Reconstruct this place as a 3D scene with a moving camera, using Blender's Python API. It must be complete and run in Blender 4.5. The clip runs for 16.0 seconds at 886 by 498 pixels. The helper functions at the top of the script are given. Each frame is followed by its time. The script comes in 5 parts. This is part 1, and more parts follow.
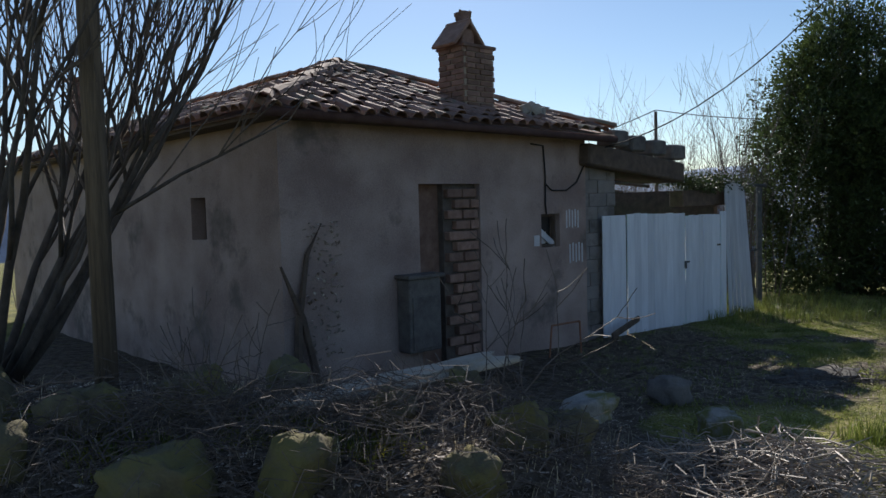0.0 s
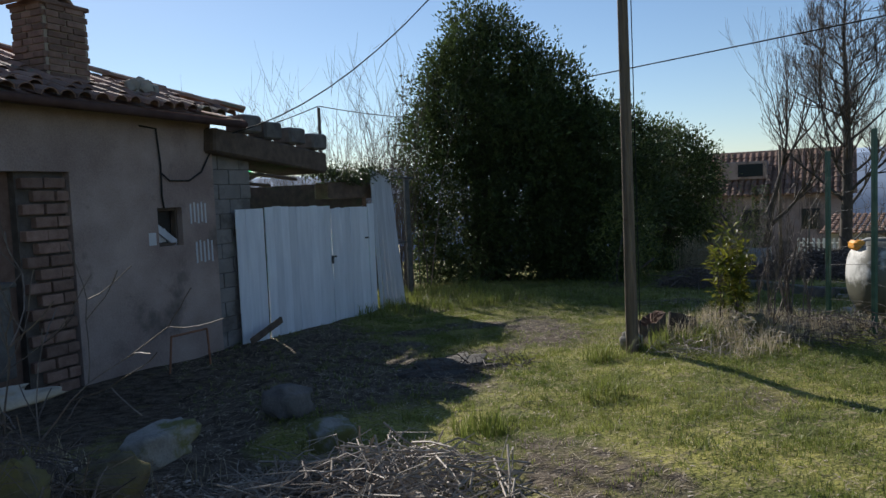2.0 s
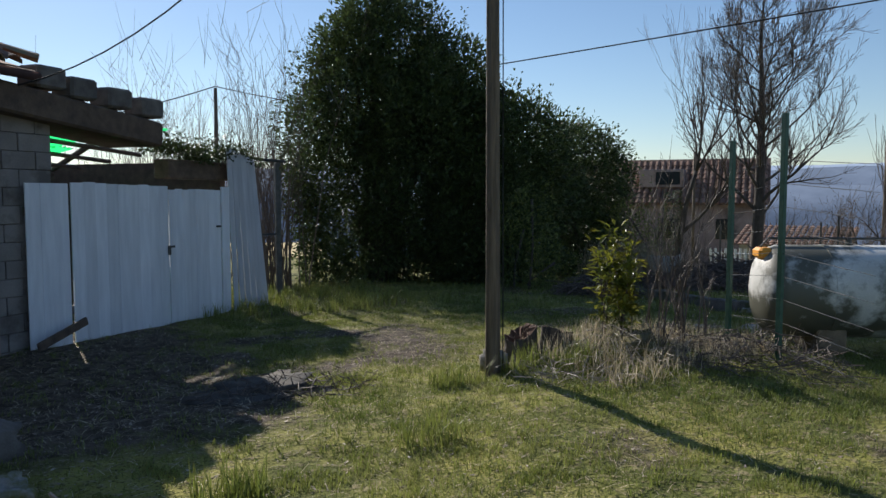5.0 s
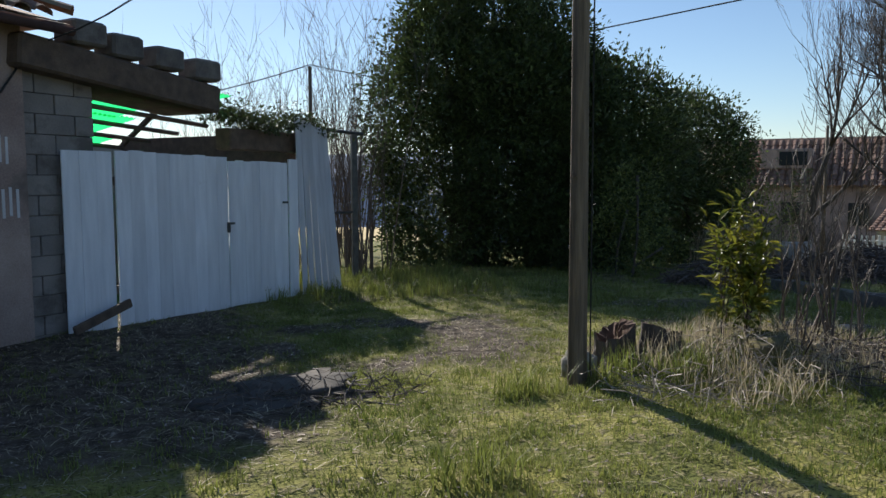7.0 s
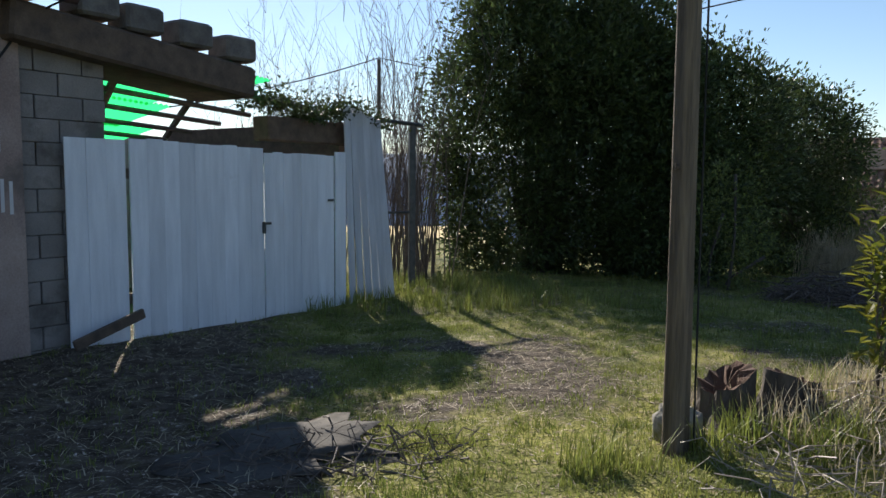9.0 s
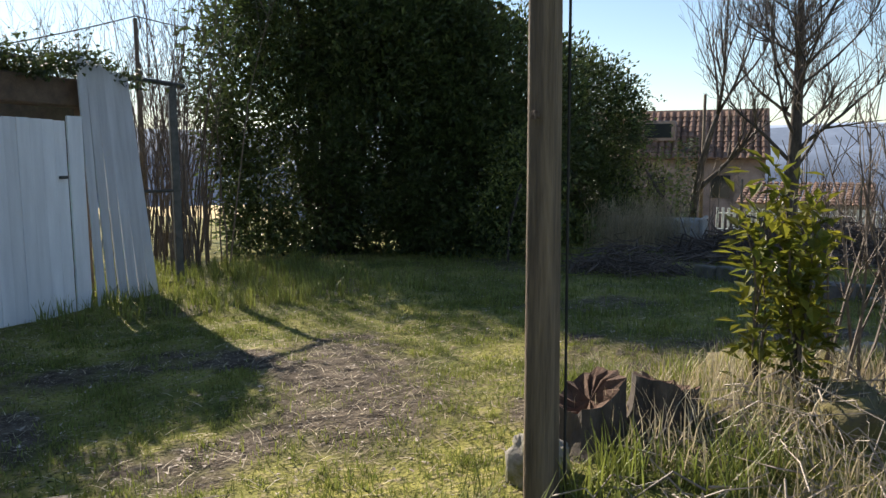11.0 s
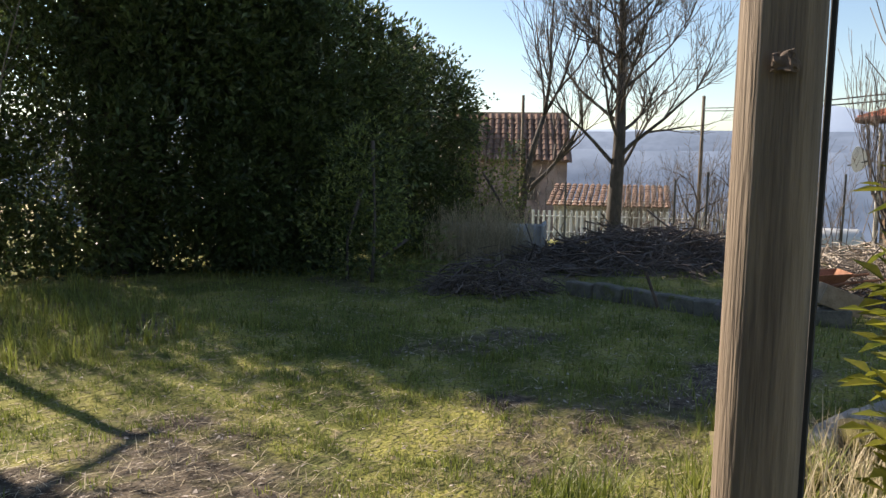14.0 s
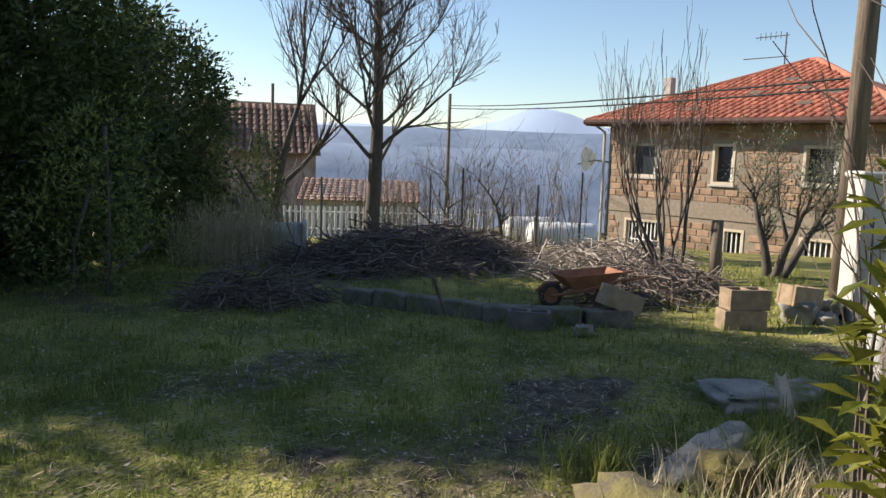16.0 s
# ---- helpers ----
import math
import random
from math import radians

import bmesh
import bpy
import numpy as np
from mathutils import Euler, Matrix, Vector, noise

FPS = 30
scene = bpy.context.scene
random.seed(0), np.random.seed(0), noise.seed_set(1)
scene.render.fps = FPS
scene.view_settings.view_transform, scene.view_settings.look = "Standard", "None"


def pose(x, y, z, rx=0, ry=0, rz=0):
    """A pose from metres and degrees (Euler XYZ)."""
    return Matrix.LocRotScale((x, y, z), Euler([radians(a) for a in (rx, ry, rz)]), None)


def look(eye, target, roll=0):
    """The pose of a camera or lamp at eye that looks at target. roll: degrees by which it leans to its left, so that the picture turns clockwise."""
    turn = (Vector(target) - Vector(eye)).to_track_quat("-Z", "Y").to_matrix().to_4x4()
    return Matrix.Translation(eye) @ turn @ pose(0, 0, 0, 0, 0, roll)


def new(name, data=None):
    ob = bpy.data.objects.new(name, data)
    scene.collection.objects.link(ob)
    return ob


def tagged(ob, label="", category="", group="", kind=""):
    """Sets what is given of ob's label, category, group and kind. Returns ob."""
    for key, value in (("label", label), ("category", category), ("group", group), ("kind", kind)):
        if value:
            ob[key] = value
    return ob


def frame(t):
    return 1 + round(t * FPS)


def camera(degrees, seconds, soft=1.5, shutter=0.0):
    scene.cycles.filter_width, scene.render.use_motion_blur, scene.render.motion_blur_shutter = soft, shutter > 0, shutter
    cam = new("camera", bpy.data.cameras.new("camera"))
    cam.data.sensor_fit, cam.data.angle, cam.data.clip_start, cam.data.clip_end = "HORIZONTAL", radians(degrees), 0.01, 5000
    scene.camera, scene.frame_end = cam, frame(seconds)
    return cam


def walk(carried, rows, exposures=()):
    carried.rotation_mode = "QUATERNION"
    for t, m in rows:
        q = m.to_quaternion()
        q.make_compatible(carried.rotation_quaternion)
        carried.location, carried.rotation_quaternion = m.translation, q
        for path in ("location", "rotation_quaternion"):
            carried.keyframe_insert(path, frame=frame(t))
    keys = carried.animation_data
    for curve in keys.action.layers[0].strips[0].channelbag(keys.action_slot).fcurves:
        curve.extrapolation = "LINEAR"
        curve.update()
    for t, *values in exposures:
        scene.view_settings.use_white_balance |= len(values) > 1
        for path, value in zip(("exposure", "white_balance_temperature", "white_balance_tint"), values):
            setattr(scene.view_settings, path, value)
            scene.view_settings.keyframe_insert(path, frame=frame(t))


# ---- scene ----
cam = camera(60.8, 16.0)
PATH = [
    (0, (0.077, 0.073, 2.117), (0.073, 2.069, 2.002), -1.5),
    (0.5, (0.274, 0.311, 2.089), (0.543, 2.288, 1.955), -2.5),
    (1, (0.558, 0.519, 2.047), (1.126, 2.434, 1.928), -0.9),
    (1.5, (0.792, 0.728, 2.003), (1.537, 2.578, 1.843), -1.5),
    (2, (1.016, 0.968, 1.958), (1.808, 2.8, 1.817), -2.4),
    (2.5, (1.347, 1.124, 1.861), (2.257, 2.899, 1.721), -2.1),
    (3, (1.613, 1.275, 1.839), (2.585, 3.012, 1.643), -1.4),
    (3.2, (1.732, 1.365, 1.808), (2.717, 3.095, 1.62), -1.3),
    (5.3, (2.814, 2.278, 1.714), (3.752, 4.039, 1.577), 0.7),
    (5.5, (2.925, 2.369, 1.665), (3.793, 4.163, 1.496), 0.2),
    (6, (3.177, 2.647, 1.608), (3.945, 4.485, 1.433), 0.4),
    (6.5, (3.374, 2.976, 1.571), (4.125, 4.822, 1.399), 1.2),
    (7, (3.552, 3.262, 1.562), (4.257, 5.124, 1.38), 0.0),
    (7.5, (3.771, 3.565, 1.548), (4.397, 5.459, 1.406), 1.0),
    (8, (3.895, 3.905, 1.537), (4.516, 5.8, 1.375), 1.2),
    (8.5, (3.97, 4.222, 1.541), (4.49, 6.143, 1.34), -0.2),
    (9, (4.18, 4.551, 1.521), (4.696, 6.474, 1.337), 0.5),
    (9.5, (4.307, 4.871, 1.499), (4.977, 6.744, 1.292), 1.6),
    (9.7, (4.362, 5.03, 1.498), (5.125, 6.871, 1.33), 1.3),
    (11.8, (4.648, 6.311, 1.426), (5.737, 7.965, 1.148), -0.1),
    (12, (4.648, 6.458, 1.443), (5.761, 8.099, 1.183), 0.0),
    (12.5, (4.746, 6.773, 1.468), (5.946, 8.356, 1.237), 1.1),
    (13, (4.784, 7.128, 1.438), (6.038, 8.678, 1.279), 0.6),
    (13.5, (5.054, 7.438, 1.454), (6.404, 8.898, 1.239), -0.6),
    (14, (5.207, 7.679, 1.453), (6.655, 9.036, 1.208), 0.7),
    (14.5, (5.347, 7.954, 1.449), (6.932, 9.146, 1.197), 0.9),
    (15, (5.436, 8.211, 1.474), (7.129, 9.234, 1.179), 0.1),
    (15.5, (5.6, 8.322, 1.484), (7.351, 9.266, 1.279), 0.2),
    (16, (5.778, 8.499, 1.452), (7.596, 9.295, 1.205), 2.0),
]
walk(cam, [(t, look(eye, target, roll)) for t, eye, target, roll in PATH], ((0, 0.25, 6250, 12), (5.5, 0.3, 6300, 12), (9.5, 0.75, 6600, 12), (11.8, 1.05, 7200, 14), (14.0, 1.12, 7300, 15), (15.0, 1.2, 7300, 15), (16, 1.0, 6900, 13)))

# ---- sky and sun ----
SUN_EL, SUN_AZ = radians(28.3), radians(-2.0)      # azimuth from +y, positive to +x
world = bpy.data.worlds.new("sky")
scene.world = world
world.use_nodes = True
wn = world.node_tree.nodes
sky = wn.new("ShaderNodeTexSky")
sky.sky_type, sky.sun_disc = "NISHITA", False
sky.sun_elevation, sky.sun_rotation = SUN_EL, SUN_AZ
sky.air_density, sky.dust_density, sky.ozone_density = 1.0, 0.1, 3.0
world.node_tree.links.new(sky.outputs[0], wn["Background"].inputs[0])
wn["Background"].inputs[1].default_value = 0.085
sun_data = bpy.data.lights.new("sun", "SUN")
sun_data.energy, sun_data.angle, sun_data.color = 5.0, radians(0.6), (1.0, 0.93, 0.82)
sun = new("sun", sun_data)
sun_dir = Vector((math.sin(SUN_AZ) * math.cos(SUN_EL), math.cos(SUN_AZ) * math.cos(SUN_EL), math.sin(SUN_EL)))
sun.matrix_world = look(sun_dir * 60, (0, 0, 0))


# ---- materials ----
def mat(name, a, b, scale=6.0, rough=0.85, bump=0.3, metal=0.0, vary=0.0, fine=60.0, island=False, c=None, cover=0.5, stretch=(1, 1, 1), translucent=0.0, spec=0.5):
    m = bpy.data.materials.new(name)
    m.use_nodes = True
    nt = m.node_tree
    n, l = nt.nodes, nt.links
    bsdf = n["Principled BSDF"]
    geo = n.new("ShaderNodeNewGeometry")
    mp = n.new("ShaderNodeMapping")
    mp.inputs["Scale"].default_value = stretch
    l.new(geo.outputs["Position"], mp.inputs["Vector"])
    big, small = n.new("ShaderNodeTexNoise"), n.new("ShaderNodeTexNoise")
    big.inputs["Scale"].default_value, big.inputs["Detail"].default_value = scale, 6
    small.inputs["Scale"].default_value, small.inputs["Detail"].default_value = fine, 4
    for t in (big, small):
        l.new(mp.outputs[0], t.inputs["Vector"])
    add = n.new("ShaderNodeMath")
    add.operation = "MULTIPLY_ADD"
    l.new(small.outputs["Fac"], add.inputs[0])
    add.inputs[1].default_value = 0.45
    l.new(big.outputs["Fac"], add.inputs[2])
    ramp = n.new("ShaderNodeMapRange")
    ramp.inputs["From Min"].default_value, ramp.inputs["From Max"].default_value = 0.52, 0.95
    l.new(add.outputs[0], ramp.inputs["Value"])
    mix = n.new("ShaderNodeMix")
    mix.data_type = "RGBA"
    mix.inputs["A"].default_value, mix.inputs["B"].default_value = (*a, 1), (*b, 1)
    l.new(ramp.outputs[0], mix.inputs["Factor"])
    col = mix.outputs["Result"]
    if c:
        patch = n.new("ShaderNodeTexNoise")
        patch.inputs["Scale"].default_value, patch.inputs["Detail"].default_value = scale * 0.45, 8
        patch.inputs["Roughness"].default_value = 0.65
        l.new(geo.outputs["Position"], patch.inputs["Vector"])
        pr = n.new("ShaderNodeMapRange")
        pr.inputs["From Min"].default_value, pr.inputs["From Max"].default_value = cover, cover + 0.08
        l.new(patch.outputs["Fac"], pr.inputs["Value"])
        mix2 = n.new("ShaderNodeMix")
        mix2.data_type = "RGBA"
        l.new(col, mix2.inputs["A"])
        mix2.inputs["B"].default_value = (*c, 1)
        l.new(pr.outputs[0], mix2.inputs["Factor"])
        col = mix2.outputs["Result"]
    if vary:
        hsv = n.new("ShaderNodeHueSaturation")
        vr = n.new("ShaderNodeMapRange")
        vr.inputs["To Min"].default_value, vr.inputs["To Max"].default_value = 1 - vary, 1 + vary
        if island:
            l.new(geo.outputs["Random Per Island"], vr.inputs["Value"])
        else:
            info = n.new("ShaderNodeObjectInfo")
            l.new(info.outputs["Random"], vr.inputs["Value"])
        l.new(vr.outputs[0], hsv.inputs["Value"])
        l.new(col, hsv.inputs["Color"])
        col = hsv.outputs["Color"]
    l.new(col, bsdf.inputs["Base Color"])
    bsdf.inputs["Roughness"].default_value, bsdf.inputs["Metallic"].default_value = rough, metal
    bsdf.inputs["Specular IOR Level"].default_value = spec
    if bump:
        bp = n.new("ShaderNodeBump")
        bp.inputs["Strength"].default_value, bp.inputs["Distance"].default_value = bump, 0.02
        l.new(add.outputs[0], bp.inputs["Height"])
        l.new(bp.outputs[0], bsdf.inputs["Normal"])
    if translucent:
        tr = n.new("ShaderNodeBsdfTranslucent")
        l.new(col, tr.inputs["Color"])
        ms = n.new("ShaderNodeMixShader")
        ms.inputs[0].default_value = translucent
        l.new(bsdf.outputs[0], ms.inputs[1])
        l.new(tr.outputs[0], ms.inputs[2])
        l.new(ms.outputs[0], n["Material Output"].inputs["Surface"])
    return m


M_PLASTER = mat("old_plaster", (0.23, 0.165, 0.145), (0.42, 0.325, 0.285), 1.4, 0.95, 0.4, c=(0.15, 0.12, 0.105), cover=0.55)
M_PLASTER2 = mat("pale_limewash", (0.5, 0.5, 0.52), (0.62, 0.6, 0.6), 2.5, 0.95, 0.3)
M_BRICK = mat("old_brick", (0.17, 0.1, 0.075), (0.28, 0.18, 0.14), 8, 0.95, 0.5, vary=0.3)
M_BLOCK = mat("concrete_block", (0.3, 0.28, 0.25), (0.42, 0.39, 0.34), 7, 0.95, 0.5, vary=0.15)
M_BLOCK_DARK = mat("sooty_block", (0.09, 0.08, 0.075), (0.17, 0.155, 0.14), 7, 0.95, 0.5, vary=0.15)
M_KERB = mat("mossy_dark_concrete", (0.08, 0.075, 0.06), (0.19, 0.175, 0.14), 7, 0.95, 0.6, c=(0.09, 0.1, 0.035), cover=0.54)
M_BLOCKTAN = mat("tuff_block", (0.2, 0.145, 0.09), (0.32, 0.24, 0.16), 10, 0.95, 0.5, vary=0.3)
M_TUFF = mat("tuff_wall_stone", (0.22, 0.135, 0.085), (0.36, 0.24, 0.16), 3, 0.95, 0.4, vary=0.28)
M_MORTAR_WALL = mat("brown_mortar", (0.2, 0.16, 0.12), (0.28, 0.23, 0.18), 9, 0.95, 0.4)
M_MORTAR_DARK = mat("sooty_mortar", (0.08, 0.065, 0.055), (0.14, 0.115, 0.1), 9, 0.95, 0.5)
M_BLOCK_WALL = mat("stained_block", (0.17, 0.155, 0.145), (0.26, 0.235, 0.22), 2.2, 0.95, 0.5, vary=0.1, c=(0.12, 0.105, 0.095), cover=0.56)
M_MORTAR = mat("mortar", (0.3, 0.25, 0.19), (0.4, 0.34, 0.27), 9, 0.95, 0.4)
M_TILE = mat("old_clay_tile", (0.2, 0.12, 0.09), (0.32, 0.2, 0.15), 4, 0.9, 0.4, vary=0.35, c=(0.18, 0.17, 0.12), cover=0.56)
M_TILE_RED = mat("red_clay_tile", (0.3, 0.085, 0.05), (0.4, 0.15, 0.09), 2.5, 0.85, 0.3, vary=0.25, island=True)
M_TILE_BROWN = mat("weathered_tile", (0.17, 0.095, 0.065), (0.26, 0.165, 0.12), 2.5, 0.9, 0.3, vary=0.3, island=True)
M_WHITE_BOARD = mat("flaking_white_paint", (0.6, 0.62, 0.66), (0.74, 0.76, 0.8), 3, 0.75, 0.25, vary=0.1, stretch=(4, 4, 0.5), c=(0.5, 0.5, 0.5), cover=0.68)
M_GREY_BOARD = mat("grey_board", (0.4, 0.41, 0.44), (0.54, 0.55, 0.58), 3, 0.8, 0.3, vary=0.12, stretch=(4, 4, 0.5))
M_POLE = mat("weathered_pole", (0.085, 0.064, 0.046), (0.21, 0.16, 0.112), 10, 0.85, 0.7, stretch=(3, 3, 0.16), fine=50)
M_WOOD_DARK = mat("dark_wood", (0.07, 0.05, 0.04), (0.14, 0.1, 0.07), 8, 0.9, 0.4, stretch=(1, 1, 1))
M_CUT = mat("rotten_red_wood", (0.07, 0.04, 0.027), (0.15, 0.085, 0.055), 14, 0.95, 0.7, fine=90)
M_BARK = mat("grey_bark", (0.05, 0.042, 0.036), (0.11, 0.093, 0.078), 12, 0.95, 0.6, stretch=(1, 1, 0.4))
M_TWIG = mat("twig", (0.075, 0.056, 0.045), (0.16, 0.125, 0.1), 20, 0.7, 0.0, vary=0.35, island=True)
M_TWIG_PALE = mat("bleached_twig", (0.19, 0.155, 0.12), (0.36, 0.3, 0.24), 20, 0.6, 0.0, vary=0.35, island=True)
M_LEAF = mat("laurel_leaf", (0.038, 0.06, 0.02), (0.095, 0.13, 0.04), 3, 0.4, 0.0, vary=0.5, island=True, translucent=0.32)
M_LEAF_LIGHT = mat("young_laurel_leaf", (0.1, 0.14, 0.03), (0.2, 0.23, 0.06), 3, 0.42, 0.0, vary=0.4, island=True, translucent=0.35)
M_LEAF_YELLOW = mat("yellow_green_leaf", (0.08, 0.115, 0.02), (0.26, 0.24, 0.03), 5, 0.4, 0.0, vary=0.35, island=True, translucent=0.5)
M_OLIVE = mat("olive_leaf", (0.13, 0.15, 0.09), (0.22, 0.23, 0.16), 5, 0.5, 0.0, vary=0.3, island=True, translucent=0.25)
M_IVY = mat("ivy_leaf", (0.03, 0.05, 0.015), (0.07, 0.09, 0.03), 5, 0.5, 0.0, vary=0.4, island=True, translucent=0.25)
M_GRASS = mat("grass_blade", (0.12, 0.16, 0.03), (0.26, 0.28, 0.07), 0.9, 0.55, 0.0, vary=0.4, island=True, translucent=0.4)
M_STRAW = mat("dry_straw", (0.4, 0.33, 0.2), (0.6, 0.51, 0.35), 3, 0.6, 0.0, vary=0.35, island=True, translucent=0.3)
M_LITTER = mat("leaf_litter", (0.18, 0.12, 0.08), (0.55, 0.48, 0.4), 9, 0.75, 0.0, vary=0.45, island=True)
M_STONE = mat("field_stone", (0.2, 0.19, 0.17), (0.36, 0.34, 0.3), 5, 0.95, 0.7, c=(0.14, 0.14, 0.045), cover=0.53)
M_MOSS = mat("mossy_stone", (0.085, 0.07, 0.043), (0.16, 0.135, 0.068), 6, 0.95, 0.8, c=(0.15, 0.13, 0.045), cover=0.47)
M_SLAB = mat("pale_plank", (0.34, 0.29, 0.22), (0.48, 0.42, 0.34), 5, 0.9, 0.4)
M_ASH = mat("burnt_ground", (0.05, 0.045, 0.04), (0.11, 0.1, 0.085), 6, 0.95, 0.5)
M_RUST = mat("rusty_steel", (0.2, 0.085, 0.045), (0.34, 0.16, 0.09), 9, 0.8, 0.4, metal=0.15)
M_RUBBER = mat("rubber", (0.03, 0.028, 0.026), (0.06, 0.055, 0.05), 20, 0.9, 0.1)
M_STEEL_DARK = mat("dark_steel", (0.05, 0.055, 0.055), (0.1, 0.1, 0.095), 12, 0.6, 0.2, metal=0.4)
M_GREEN_POST = mat("green_post", (0.02, 0.07, 0.045), (0.04, 0.1, 0.065), 12, 0.5, 0.1)
M_TANK = mat("dirty_white_tank", (0.5, 0.5, 0.47), (0.66, 0.66, 0.63), 2.2, 0.5, 0.05, c=(0.1, 0.1, 0.075), cover=0.44)
M_TANK2 = mat("white_tank", (0.68, 0.68, 0.66), (0.8, 0.8, 0.78), 2.2, 0.45, 0.02)
M_ORANGE = mat("orange_cover", (0.75, 0.28, 0.02), (0.8, 0.38, 0.05), 8, 0.5, 0.05)
M_CABLE = mat("black_cable", (0.015, 0.015, 0.015), (0.03, 0.03, 0.03), 9, 0.95, 0.0)
M_GUTTER = mat("brown_gutter", (0.07, 0.04, 0.035), (0.11, 0.07, 0.06), 6, 0.95, 0.1, spec=0.1)
# near-black paint for panels that stand in for unlit insides
M_DARK = mat("painted_dark_interior", (0.03, 0.027, 0.025), (0.06, 0.05, 0.045), 4, 0.9, 0.1)
M_WHITE = mat("white_paint", (0.7, 0.7, 0.68), (0.8, 0.8, 0.78), 5, 0.6, 0.1)
M_CONCRETE = mat("concrete", (0.33, 0.32, 0.29), (0.47, 0.45, 0.41), 4, 0.95, 0.5, c=(0.25, 0.24, 0.2), cover=0.58)
M_FRAME = mat("window_frame_paint", (0.45, 0.37, 0.28), (0.55, 0.47, 0.37), 6, 0.7, 0.1)
# woodland tinted blue: the haze of distance is painted into the base colour
M_HILL = mat("haze_tinted_woodland", (0.1, 0.145, 0.22), (0.17, 0.23, 0.33), 0.012, 1.0, 0.0, fine=0.06)
# paler blue than the hills: thicker distance haze painted as mountain colour
M_HILL_FAR = mat("haze_tinted_mountain", (0.3, 0.39, 0.53), (0.34, 0.43, 0.57), 0.004, 1.0, 0.0, fine=0.02)

glass = bpy.data.materials.new("window_glass")
glass.use_nodes = True
gb = glass.node_tree.nodes["Principled BSDF"]
gb.inputs["Base Color"].default_value, gb.inputs["Roughness"].default_value = (0.03, 0.035, 0.04, 1), 0.08
M_GLASS = glass

green = bpy.data.materials.new("green_translucent_sheet")
green.use_nodes = True
gn, gl = green.node_tree.nodes, green.node_tree.links
gt = gn.new("ShaderNodeBsdfTranslucent")
gt.inputs["Color"].default_value = (0.04, 0.85, 0.26, 1)
gm = gn.new("ShaderNodeMixShader")
gm.inputs[0].default_value = 0.82
gn["Principled BSDF"].inputs["Base Color"].default_value = (0.04, 0.5, 0.16, 1)
gl.new(gn["Principled BSDF"].outputs[0], gm.inputs[1])
gl.new(gt.outputs[0], gm.inputs[2])
gl.new(gm.outputs[0], gn["Material Output"].inputs["Surface"])
M_GREEN = green


# ---- building helpers ----
ORIGIN = {}


